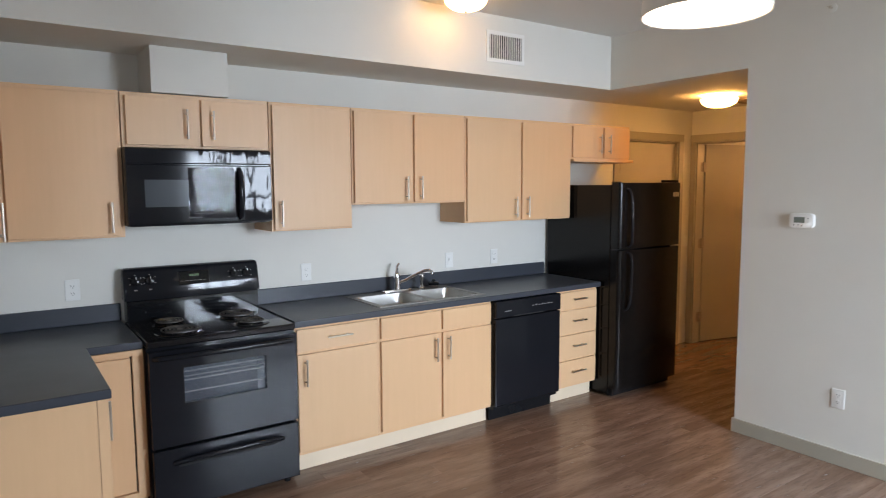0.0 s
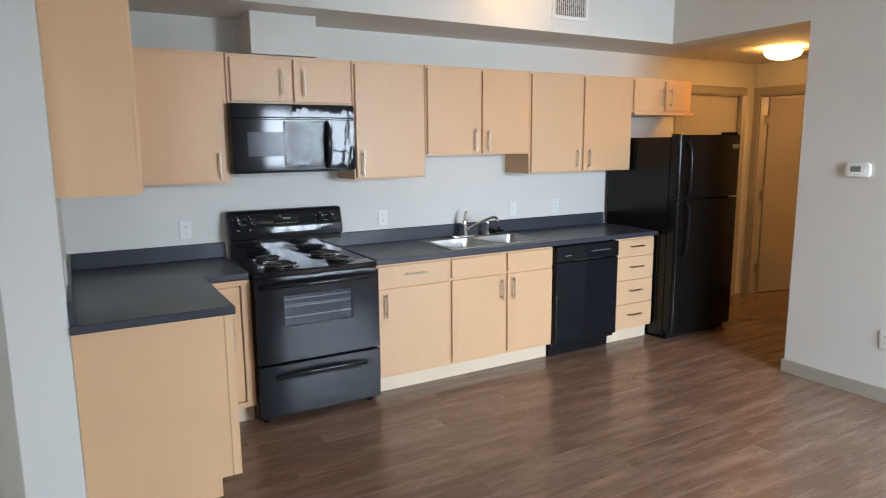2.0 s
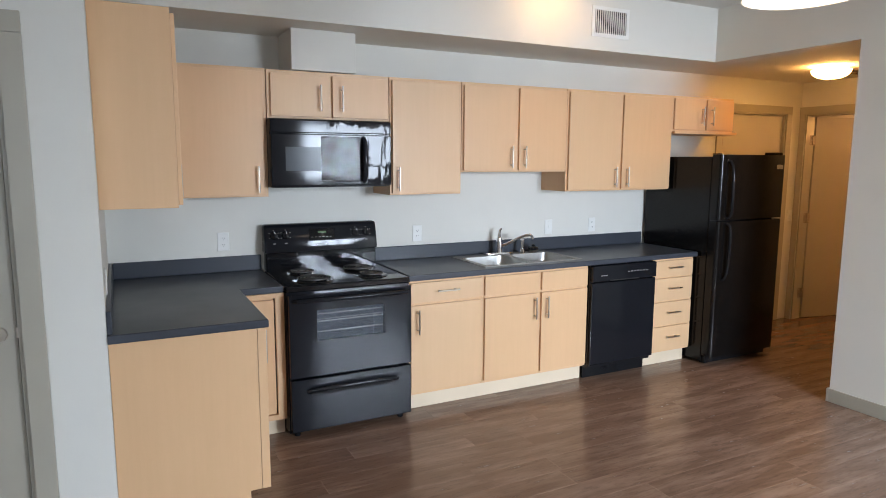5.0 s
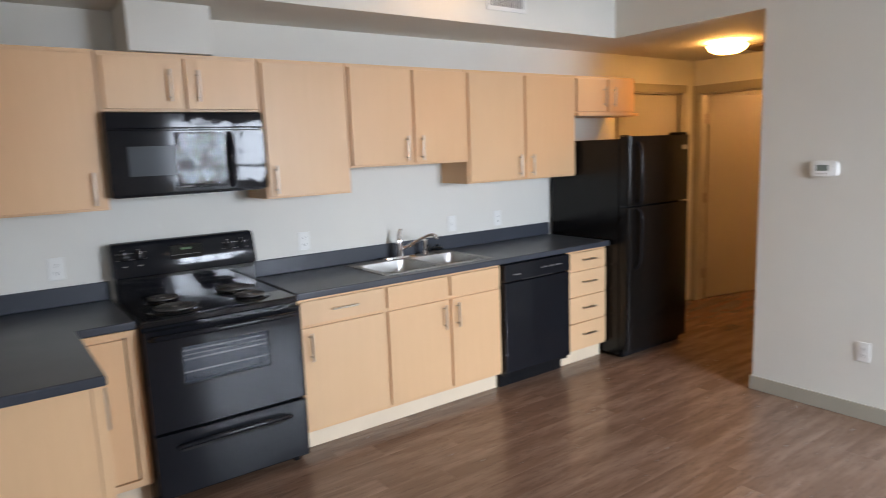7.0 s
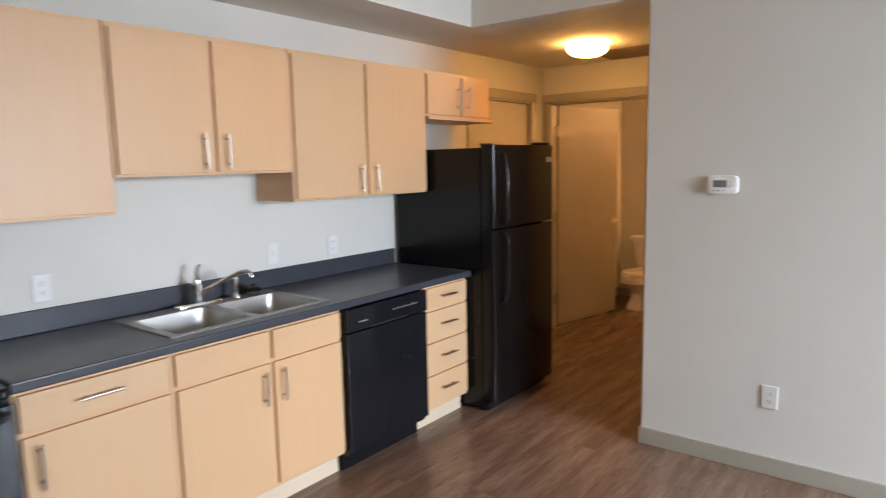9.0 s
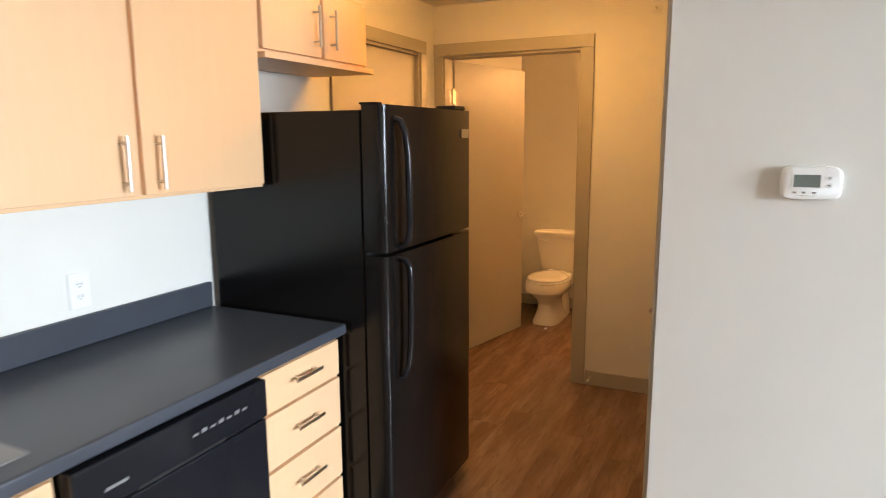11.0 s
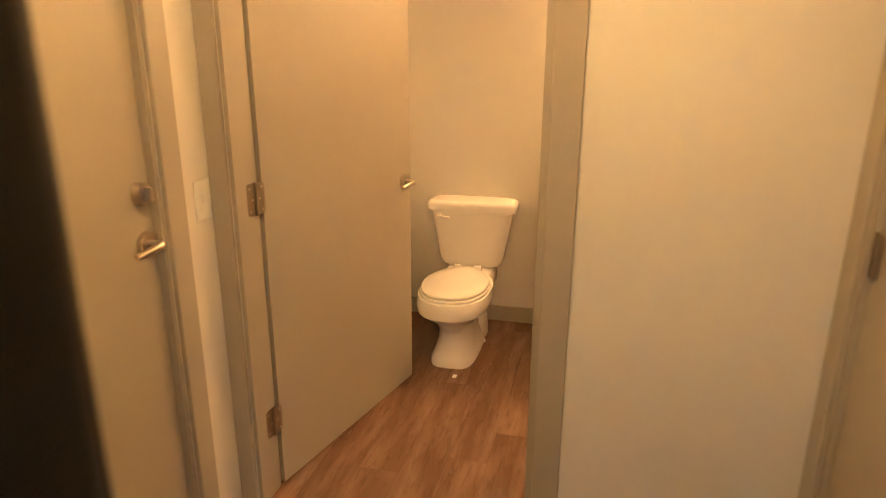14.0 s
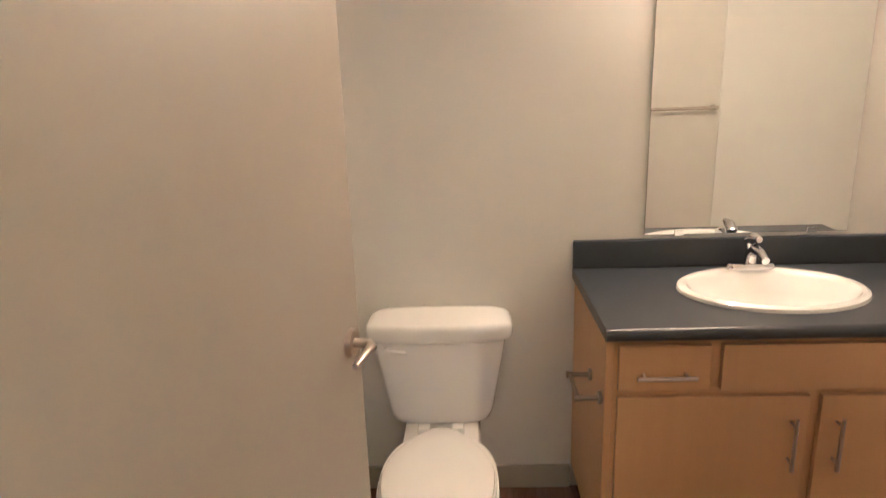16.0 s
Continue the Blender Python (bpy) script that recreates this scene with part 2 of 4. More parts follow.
def solid(name, bm, material, label, category, kind="", group="", smooth=False):
    return tagged(new(name, mesh_of(name, bm, material, smooth)), label, category, group, kind)


def wall(name, axis, a0, a1, t0, t1, z0, z1, holes=(), label="off-white painted plaster wall"):
    """A wall along x or y from a0 to a1, t0 to t1 thick, with openings (from, to, sill, head) right through it."""
    bm = bmesh.new()

    def piece(p, q, lo, hi):
        if q - p > 1e-4 and hi - lo > 1e-4:
            box(bm, p, q, t0, t1, lo, hi) if axis == "x" else box(bm, t0, t1, p, q, lo, hi)

    at = a0
    for p, q, lo, hi in sorted(holes):
        piece(at, p, z0, z1)
        piece(p, q, z0, lo)
        piece(p, q, hi, z1)
        at = q
    piece(at, a1, z0, z1)
    return solid(name, bm, WALL, label, "wall", "structure")


def trim_run(name, axis, a0, a1, face, way, z0=0.0, z1=0.092, label="grey-beige painted wooden baseboard"):
    t0, t1 = sorted((face + 0.0005 * way, face + 0.014 * way))
    bm = boxed(a0, a1, t0, t1, z0, z1, b=0.003) if axis == "x" else boxed(t0, t1, a0, a1, z0, z1, b=0.003)
    return solid(name, bm, TRIM, label, "baseboard", "structure")


# ---------- shell of the rooms ----------
D_HEAD = 2.075
wall("wall_north", "x", XL - 0.12, XB + 0.12, 0.0, 0.14, 0, ZC + 0.1, [(4.21, 5.105, 0, D_HEAD)])
wall("wall_alcove_west", "y", YD + 0.12, 0, XL - 0.12, XL, 0, ZC + 0.1)
wall("wall_closet", "x", XW - 0.12, XL, YD, YD + 0.12, 0, ZC + 0.1, [(-2.10, -1.187, 0, D_HEAD)])
wall("wall_west", "y", YS, YD, XW - 0.12, XW, 0, ZC + 0.1)
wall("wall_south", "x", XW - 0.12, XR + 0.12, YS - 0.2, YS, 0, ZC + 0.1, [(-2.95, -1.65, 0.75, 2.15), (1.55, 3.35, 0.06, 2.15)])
wall("wall_thermostat", "y", YS, YH - 0.12, XR, XR + 0.12, 0, ZC + 0.1, label="off-white painted wall with a thermostat")
solid("wall_lintel", boxed(XR, XR + 0.12, YH - 0.12, 0, ZS, ZC + 0.1), WALL, "off-white painted header over the hall opening", "wall", "structure")
wall("wall_hall_south", "x", XR, XE, YH - 0.12, YH, 0, ZS, [(3.53, 4.27, 0, D_HEAD), (4.61, 5.25, 0, D_HEAD)])
wall("wall_hall_end", "y", -2.95, 0, XE, XE + 0.12, 0, ZS, [(-0.97, -0.06, 0, D_HEAD)])
wall("wall_bath_east", "y", -2.95, 0, XB, XB + 0.12, 0, ZS + 0.1)
wall("wall_bath_south", "x", XE + 0.12, XB, -2.95, -2.83, 0, ZS + 0.1)
wall("wall_closet_back", "x", XR + 0.12, XE, -2.6, -2.48, 0, ZS)
solid("ceiling_main", boxed(XW - 0.12, XR, YS - 0.2, 0, ZC, ZC + 0.12), CEIL, "off-white painted main ceiling", "ceiling", "structure")
solid("ceiling_hall", boxed(XR + 0.12, XB + 0.12, -2.95, 0, ZS, ZS + 0.12), CEIL, "off-white painted hall and bathroom ceiling", "ceiling", "structure")
solid("soffit", boxed(XL, XR, -0.56, 0, ZS, ZC), WALL, "off-white boxed soffit above the kitchen cabinets", "soffit", "structure")
solid("ground", boxed(-400, 400, -400, 400, -3.3, -3.2), GRASS, "green lawn outside the windows", "ground", "structure")
bm = boxed(XW - 0.12, XR + 0.12, YS - 0.2, YD + 0.12, -0.2, -0.006)
box(bm, XL - 0.12, XR + 0.12, YD + 0.12, 0.14, -0.2, -0.006)
box(bm, XR + 0.12, XB + 0.12, -2.95, 0.14, -0.2, -0.006)
solid("floor_slab", bm, SLAB, "concrete slab under the planks", "floor", "structure")
far_house = thing("apartment_building", "pale rendered apartment block far outside the window", "building", (4, -34, -3.2))
part("wall", boxed(-12, 14, -4, 4, 0, 8.5), FACADE, far_house)
part("roof", boxed(-12.4, 14.4, -4.4, 4.4, 8.5, 9.0), TRIM, far_house)
pane_far = mesh_of("window", boxed(-0.7, 0.7, 4.0, 4.06, 0, 1.5), GLOSS)
for i in range(8):
    for k in range(3):
        w = part("window", pane_far, None, far_house)
        w.location = (-10.4 + 3.2 * i, 0, 1.0 + 2.6 * k)

trim_run("baseboard_thermostat", "y", YS, YH, XR, -1)
trim_run("baseboard_corner", "x", XR - 0.014, 3.455, YH, 1)
trim_run("baseboard_hall_end", "y", YH, -1.05, XE, -1)
trim_run("baseboard_hall_south", "x", 4.345, 4.535, YH, 1)
trim_run("baseboard_bath_east", "y", -0.887, -0.002, XB, -1)
trim_run("baseboard_bath_north", "x", XE + 0.2, XB - 0.015, 0, -1)
trim_run("baseboard_closet", "x", XW, -2.18, YD, -1)
trim_run("baseboard_closet_corner", "x", -1.108, XL, YD, -1)
trim_run("baseboard_west", "y", YS, YD - 0.015, XW, 1)


# ---------- handles and plates shared by many things ----------
def pull_mesh(length, vertical):
    bm = bmesh.new()
    h, s = length / 2, length / 2 - 0.022
    if vertical:
        rod(bm, (0, -0.030, -h), (0, -0.030, h), 0.0058, 14)
        for z in (-s, s):
            rod(bm, (0, 0, z), (0, -0.030, z), 0.0042, 10)
    else:
        rod(bm, (-h, -0.030, 0), (h, -0.030, 0), 0.0058, 14)
        for x in (-s, s):
            rod(bm, (x, 0, 0), (x, -0.030, 0), 0.0042, 10)
    return mesh_of("handle", bm, NICKEL, True)


PULL_V, PULL_H, PULL_S = pull_mesh(0.155, True), pull_mesh(0.155, False), pull_mesh(0.135, False)


def front(owner, name, x0, x1, z0, z1, y, material, pull=None, at=None):
    """A slab door or drawer front with its bar pull."""
    ob = part(name, boxed(x0, x1, y - 0.019, y - 0.001, z0, z1, b=0.002), material, owner)
    if pull:
        h = part("handle", pull, None, ob, "brushed nickel bar pull")
        h.location = (at[0], y - 0.019, at[1])
    return ob


def upper_cabinet(label, x0, w, z0, z1, doors, group, at=None, rz=0.0, body_w=None, depth=0.308):
    """A wall cabinet; doors: list of (from, to, pull x or None), pulls near the lower edge."""
    c = thing("wall_cabinet", label, "cabinet", at or (x0, -0.001, z0), rz, group)
    h = z1 - z0
    part("body", boxed(0, w, -depth, 0, 0, h + 0.009, b=0.001), WOOD, c)
    low = h < 0.4
    for a, b, px in doors:
        front(c, "door", a, b, 0.012, h - 0.012, -depth, WOOD, PULL_V if px is not None else None, (px, h * 0.46 if low else 0.105))
    return c


def base_cabinet(label, x0, w, fronts, at=None, rz=0.0, toe=True, hollow=False):
    """fronts: (kind, x0, x1, z0, z1, pull mesh, pull place)."""
    c = thing("base_cabinet", label, "cabinet", at or (x0, -0.001, 0), rz, "kitchen base cabinets")
    if hollow:
        for name, *piece in (("side_panel", 0, 0.018, -0.60, 0, 0.112, CT - 0.041), ("side_panel", w - 0.018, w, -0.60, 0, 0.112, CT - 0.041),
                             ("back_panel", 0.0185, w - 0.0185, -0.02, 0, 0.112, CT - 0.041), ("bottom_panel", 0.0185, w - 0.0185, -0.60, -0.0205, 0.112, 0.13),
                             ("face_frame", 0.0185, w - 0.0185, -0.60, -0.582, 0.1305, CT - 0.041)):
            part(name, boxed(*piece), WOOD, c)
    else:
        part("body", boxed(0, w, -0.60, 0, 0.112, CT - 0.041, b=0.001), WOOD, c)
    if toe:
        part("toe_board", boxed(0, w + 0.002, -0.545, -0.53, 0.0, 0.112), TOE, c, "pale toe board")
    for kind, a, b, z0, z1, pull, place in fronts:
        front(c, kind, a, b, z0, z1, -0.60, WOOD, pull, place)
    return c


G = "kitchen wall cabinets"
upper_cabinet("pale maple corner wall cabinet with one door", -0.57, 0.556, 1.395, 2.138, [(0.048, 0.538, 0.495)], G)
upper_cabinet("short pale maple wall cabinet above the microwave", -0.008, 0.775, 1.862, 2.135, [(0.02, 0.385, 0.318), (0.398, 0.765, 0.455)], G)
upper_cabinet("tall pale maple single-door wall cabinet", 0.773, 0.525, 1.388, 2.135, [(0.014, 0.512, 0.052)], G)
upper_cabinet("short-cut pale maple two-door cabinet above the sink", 1.303, 0.887, 1.535, 2.135, [(0.012, 0.438, 0.392), (0.462, 0.876, 0.505)], G)
upper_cabinet("tall pale maple two-door wall cabinet", 2.195, 1.058, 1.386, 2.135, [(0.014, 0.508, 0.462), (0.536, 1.046, 0.583)], G)
upper_cabinet("small pale maple two-door cabinet above the refrigerator", 3.258, 0.712, 1.862, 2.135, [(0.012, 0.362, 0.318), (0.382, 0.70, 0.43)], G)
upper_cabinet("pale maple wall cabinet on the side wall, end panel showing", 0, 0.895, 1.408, 2.238, [(0.01, 0.44, 0.395), (0.455, 0.885, 0.495)], G,
              at=(XL + 0.001, -1.232, 1.408), rz=90)
over = thing("valance_board", "narrow maple board under the cabinet above the refrigerator", "board", (3.258, -0.001, 1.84))
part("board", boxed(0, 0.73, -0.345, -0.02, 0, 0.0215, b=0.002), WOODX, over)

base_cabinet("pale maple base cabinet with a drawer over a door", 0.775, 0.533,
             [("drawer_front", 0.010, 0.524, 0.722, 0.848, PULL_H, (0.265, 0.79)), ("door", 0.010, 0.524, 0.132, 0.702, PULL_V, (0.055, 0.60))])
base_cabinet("pale maple sink base with two false fronts over two doors", 1.310, 0.888,
             [("false_front", 0.016, 0.455, 0.722, 0.848, None, None), ("false_front", 0.476, 0.878, 0.722, 0.848, None, None),
              ("door", 0.016, 0.455, 0.132, 0.702, PULL_V, (0.415, 0.60)), ("door", 0.476, 0.878, 0.132, 0.702, PULL_V, (0.516, 0.60))], hollow=True)
base_cabinet("pale maple four-drawer base cabinet beside the refrigerator", 2.826, 0.434,
             [("drawer_front", 0.012, 0.42, z0, z1, PULL_S, (0.215, (z0 + z1) / 2 + 0.01))
              for z0, z1 in ((0.722, 0.848), (0.532, 0.708), (0.334, 0.518), (0.134, 0.320))])
corner = base_cabinet("narrow pale maple corner base cabinet beside the range", -0.262, 0.25, [("door", 0.004, 0.192, 0.152, 0.826, None, None)])
for a, b, z0, z1 in ((0.2, 0.25, 0.112, CT - 0.041), (0.0, 0.2, 0.836, CT - 0.041), (0.0, 0.2, 0.112, 0.144)):
    part("face_frame", boxed(a, b, -0.622, -0.6005, z0, z1, b=0.001), WOOD, corner)
# black strip laid in the door's side gap, its shade put into colour
part("shadow_gap", boxed(0.1922, 0.1998, -0.603, -0.6005, 0.144, 0.836), GASKET_GAP_SHADE, corner)
base_cabinet("pale maple peninsula cabinet with doors and a drawer", 0, 0.70,
             [("drawer_front", 0.355, 0.69, 0.722, 0.848, PULL_H, (0.52, 0.79)),
              ("door", 0.012, 0.34, 0.132, 0.842, PULL_V, (0.04, 0.755)), ("door", 0.355, 0.69, 0.132, 0.702, PULL_V, (0.65, 0.60))],
             at=(XL + 0.001, -1.325, 0), rz=90)
endp = thing("end_panel", "pale maple end panel closing the peninsula", "panel", (XL, -1.3262, 0), group="kitchen base cabinets")
bm = boxed(0.002, 0.548, -0.014, 0, 0, CT - 0.041)
box(bm, 0.548, 0.600, -0.014, 0, 0.09, CT - 0.041)
part("panel", bm, WOOD, endp)
part("edge_strip", boxed(0.6015, 0.640, -0.0165, 0, 0.09, CT - 0.041, b=0.0015), WOOD, endp)

# worktops with coved backsplash
top = thing("worktop", "dark slate-blue laminate L-shaped worktop with backsplash", "worktop", (XL, 0, CT), group="kitchen worktops")
outline = [(0.001, -0.001), (0.001, -1.372), (0.648, -1.372), (0.648, -0.632), (0.886, -0.632), (0.886, -0.001)]
bm = loft(bmesh.new(), [[(x, y, z) for x, y in outline] for z in (-0.038, 0)])
bmesh.ops.bevel(bm, geom=[e for e in bm.edges if abs(e.verts[0].co.z - e.verts[1].co.z) < 1e-6], offset=0.007, segments=3, profile=0.5, affect="EDGES")
part("slab", bm, LAMI, top)
part("backsplash", boxed(0.022, 0.886, -0.021, -0.001, 0.0005, 0.098, b=0.004), LAMI, top)
part("backsplash", boxed(0.001, 0.021, -1.358, -0.001, 0.0005, 0.098, b=0.004), LAMI, top)
SX0, SX1, SY0, SY1 = 1.345, 2.175, -0.575, -0.075
top = thing("worktop", "dark slate-blue laminate worktop around the sink", "worktop", (0, 0, CT), group="kitchen worktops")
def rect(x0, x1, y0, y1, z):
    return [(x0, y0, z), (x1, y0, z), (x1, y1, z), (x0, y1, z)]


hole, edge = (SX0 + 0.02, SX1 - 0.02, SY0 + 0.02, SY1 - 0.02), (0.764, 3.262, -0.645, -0.001)
bm = loft(bmesh.new(), [rect(*hole, 0), rect(*hole, -0.038), rect(*edge, -0.038), rect(*edge, 0)], cap=(False, False))
rim = [e for e in bm.edges if all(abs(v.co.y + 0.645) < 1e-4 for v in e.verts) and abs(e.verts[0].co.z - e.verts[1].co.z) < 1e-6]
ring_top = [[v for v in bm.verts if (v.co - Vector(p)).length < 1e-4][0] for p in rect(*edge, 0)]
ring_in = [[v for v in bm.verts if (v.co - Vector(p)).length < 1e-4][0] for p in rect(*hole, 0)]
for i in range(4):
    bm.faces.new((ring_top[i], ring_top[(i + 1) % 4], ring_in[(i + 1) % 4], ring_in[i]))
bmesh.ops.recalc_face_normals(bm, faces=bm.faces)
bmesh.ops.bevel(bm, geom=rim, offset=0.007, segments=3, profile=0.5, affect="EDGES")
part("slab", bm, LAMI, top)
part("backsplash", boxed(0.764, 3.262, -0.021, -0.001, 0.0005, 0.098, b=0.004), LAMI, top)


# ---------- sink and taps ----------
def kitchen_sink():
    s = thing("kitchen_sink", "double-bowl brushed stainless steel drop-in sink", "sink", ((SX0 + SX1) / 2, (SY0 + SY1) / 2, CT))
    w, d = (SX1 - SX0) / 2, (SY1 - SY0) / 2
    bowls = ((-w + 0.04, -0.022), (0.022, w - 0.04))
    y0, y1 = -d + 0.035, d - 0.10
    bm = bmesh.new()
    for x0, x1, a, b in ((-w, bowls[0][0], -d, d), (bowls[0][1], bowls[1][0], y0, y1), (bowls[1][1], w, -d, d),
                         (bowls[0][0], bowls[1][1], -d, y0), (bowls[0][0], bowls[1][1], y1, d)):
        box(bm, x0, x1, a, b, 0.0006, 0.005)
    part("rim", bm, STEEL, s)
    for a, b in bowls:
        cx, cy, rx, ry = (a + b) / 2, (y0 + y1) / 2, (b - a) / 2, (y1 - y0) / 2
        bm = loft(bmesh.new(), [oval(cx, cy, z, rx * f, ry * f, 48, p) for z, f, p in
                                ((0.004, 1.0, 14), (-0.02, 0.985, 9), (-0.10, 0.95, 7), (-0.155, 0.88, 6), (-0.17, 0.72, 5), (-0.174, 0.2, 2))], cap=(False, True))
        bowl = part("bowl", bm, BOWL, s, smooth=True)
        bm = loft(bmesh.new(), [oval(cx, cy, -0.1735 + z, r, r, 24) for z, r in ((0, 0.05), (0.003, 0.048), (0.003, 0.03), (0.001, 0.028))])
        part("drain", bm, CHROME, bowl, smooth=True)


def kitchen_tap():
    x, y, z = 1.74, -0.115, CT + 0.0055
    f = thing("kitchen_faucet", "chrome single-lever kitchen faucet behind the sink", "faucet", (x, y, z))
    part("base_plate", loft(bmesh.new(), [oval(0, 0, h, 0.125 * k, 0.028 * k, 40, 3) for h, k in ((0, 1), (0.008, 1), (0.014, 0.9))]), CHROME, f, smooth=True)
    part("body", loft(bmesh.new(), [oval(0, 0, h, r, r, 24) for h, r in ((0.014, 0.026), (0.05, 0.023), (0.10, 0.024), (0.125, 0.02), (0.135, 0.008))]), CHROME, f, smooth=True)
    part("spout", tube(bmesh.new(), [(0.01, -0.01, 0.06), (0.05, -0.05, 0.085), (0.10, -0.10, 0.125), (0.14, -0.14, 0.15), (0.165, -0.165, 0.156), (0.178, -0.178, 0.145), (0.18, -0.18, 0.125)], 0.011, 14), CHROME, f, smooth=True)
    part("lever", tube(bmesh.new(), [(0, 0, 0.13), (0.002, 0.004, 0.155), (0.012, 0.012, 0.18), (0.03, 0.02, 0.192)], 0.01, 12, [0.013, 0.010, 0.009, 0.007]), CHROME, f, smooth=True)
    s = thing("side_sprayer", "chrome side sprayer standing beside the faucet", "sprayer", (1.95, -0.115, z))
    part("holder", loft(bmesh.new(), [oval(0, 0, h, r, r, 20) for h, r in ((0, 0.024), (0.01, 0.022), (0.03, 0.015))]), CHROME, s, smooth=True)
    part("head", loft(bmesh.new(), [oval(0, 0, h, r, r, 20) for h, r in ((0.03, 0.012), (0.06, 0.013), (0.085, 0.019), (0.10, 0.017), (0.105, 0.008))]), CHROME, s, smooth=True)
    p = thing("sink_strainer", "black sink stopper in a steel basket on the sink ledge", "stopper", (2.055, -0.115, z))
    part("basket", loft(bmesh.new(), [oval(0, 0, h, r, r, 24) for h, r in ((0, 0.026), (0.006, 0.034), (0.018, 0.038))]), STEEL, p, "steel strainer basket", True)
    part("cap", loft(bmesh.new(), [oval(0, 0, h, r, r, 24) for h, r in ((0.018, 0.040), (0.034, 0.042), (0.042, 0.034), (0.046, 0.014), (0.056, 0.014), (0.06, 0.007))]), BLACKP, p, smooth=True)


kitchen_sink()
kitchen_tap()


# ---------- range ----------
def kitchen_range():
    r = thing("range", "black freestanding electric coil range with oven and drawer", "stove", (-0.006, -0.012, 0))
    W, F = 0.758, -0.645
    for name, *piece in (("side_panel", 0, 0.02, F, 0, 0.03, 0.865), ("side_panel", W - 0.02, W, F, 0, 0.03, 0.865), ("back_panel", 0.0205, W - 0.0205, -0.02, 0, 0.03, 0.865),
                         ("bottom_panel", 0.0205, W - 0.0205, F, -0.0205, 0.03, 0.05), ("top_rail", 0.0205, W - 0.0205, F, -0.0205, 0.84, 0.865)):
        part(name, boxed(*piece), BLACK, r)
    bm = boxed(0.03, W - 0.03, F + 0.01, -0.12, 0.40, 0.41)
    box(bm, 0.03, W - 0.03, -0.13, -0.12, 0.40, 0.83)
    box(bm, 0.03, 0.04, F + 0.01, -0.12, 0.40, 0.83)
    box(bm, W - 0.04, W - 0.03, F + 0.01, -0.12, 0.40, 0.83)
    box(bm, 0.03, W - 0.03, F + 0.01, -0.12, 0.82, 0.83)
    part("oven_liner", bm, LINER, r, "grey enamelled oven cavity")
    for z in (0.618, 0.68, 0.725):
        bm = bmesh.new()
        rod(bm, (0.05, F + 0.012, z), (W - 0.05, F + 0.012, z), 0.0045, 8)
        rod(bm, (0.05, F + 0.30, z), (W - 0.05, F + 0.30, z), 0.004, 8)
        for i in range(11):
            x = 0.07 + i * 0.0618
            rod(bm, (x, F + 0.016, z), (x, -0.16, z), 0.0006, 6)
        part("oven_rack", bm, RACK, r, "chrome wire oven rack", True)
    part("cooktop", boxed(0, W, F - 0.022, -0.06, 0.868, CT - 0.001, b=0.008), COOK, r, "glossy black enamelled cooktop")
    # oven door with its window
    y0, y1, z0, z1 = F - 0.045, F - 0.002, 0.372, 0.855
    bm = bmesh.new()
    wx0, wx1, wz0, wz1 = 0.158, 0.585, 0.575, 0.765
    for a, b, c, d in ((0.004, wx0, z0, z1), (wx1, W - 0.004, z0, z1), (wx0, wx1, z0, wz0), (wx0, wx1, wz1, z1)):
        box(bm, a, b, y0, y1, c, d)
    bmesh.ops.remove_doubles(bm, verts=bm.verts, dist=1e-5)
    door = part("oven_door", bm, BLACK, r)
    part("window_bezel", boxed_frame(wx0 - 0.008, wx1 + 0.008, wz0 - 0.008, wz1 + 0.008, 0.012, y0 - 0.003, y0 - 0.0005), BLACKP, door)
    part("window_pane", boxed(wx0, wx1, y0 + 0.004, y0 + 0.008, wz0, wz1), OVENG, door, "dark tinted oven window")
    part("handle", tube(bmesh.new(), [(0.03, y0 + 0.002, 0.822), (0.045, y0 - 0.03, 0.828), (0.12, y0 - 0.042, 0.83), (0.38, y0 - 0.047, 0.83), (0.64, y0 - 0.042, 0.83), (0.713, y0 - 0.03, 0.828), (0.728, y0 + 0.002, 0.822)], 0.014, 12), BLACK, door, smooth=True)
    # drawer with a scooped grip
    drawer = part("drawer", boxed(0.004, W - 0.004, y0, y1, 0.045, 0.356, b=0.005), BLACK, r)
    part("handle", tube(bmesh.new(), [(0.10, y0 + 0.002, 0.282), (0.13, y0 - 0.018, 0.292), (0.25, y0 - 0.024, 0.297), (0.38, y0 - 0.026, 0.298), (0.51, y0 - 0.024, 0.297), (0.63, y0 - 0.018, 0.292), (0.66, y0 + 0.002, 0.282)], 0.013, 12), BLACK, drawer, smooth=True)
    # flat near-black strip paints the shade of a recess under the handle
    part("grip_shade", boxed(0.12, 0.64, y0 - 0.0015, y0 + 0.004, 0.258, 0.286, b=0.001), GASKET_GAP_SHADE, drawer)
    for x in (0.05, W - 0.05):
        for y in (F + 0.03, -0.05):
            part("foot", rod(bmesh.new(), (x, y, 0), (x, y, 0.032), 0.018, 12), BLACKP, r)
    # backguard, leaning back a little
    low = [(-0.098, CT - 0.002), (-0.098, CT + 0.112), (-0.004, CT + 0.112), (-0.004, CT - 0.002)]
    part("riser", loft(bmesh.new(), [[(x, y, z) for y, z in low] for x in (0.01, W - 0.01)]), COOK, r, "glossy black riser under the control panel")
    ring = [(-0.094, CT + 0.1125), (-0.110, CT + 0.117), (-0.111, CT + 0.124), (-0.078, 1.178), (-0.070, 1.194), (-0.058, 1.2), (-0.012, 1.2), (-0.002, 1.19), (-0.002, CT + 0.1125)]
    mid = (CT + 0.1125 + 1.2) / 2
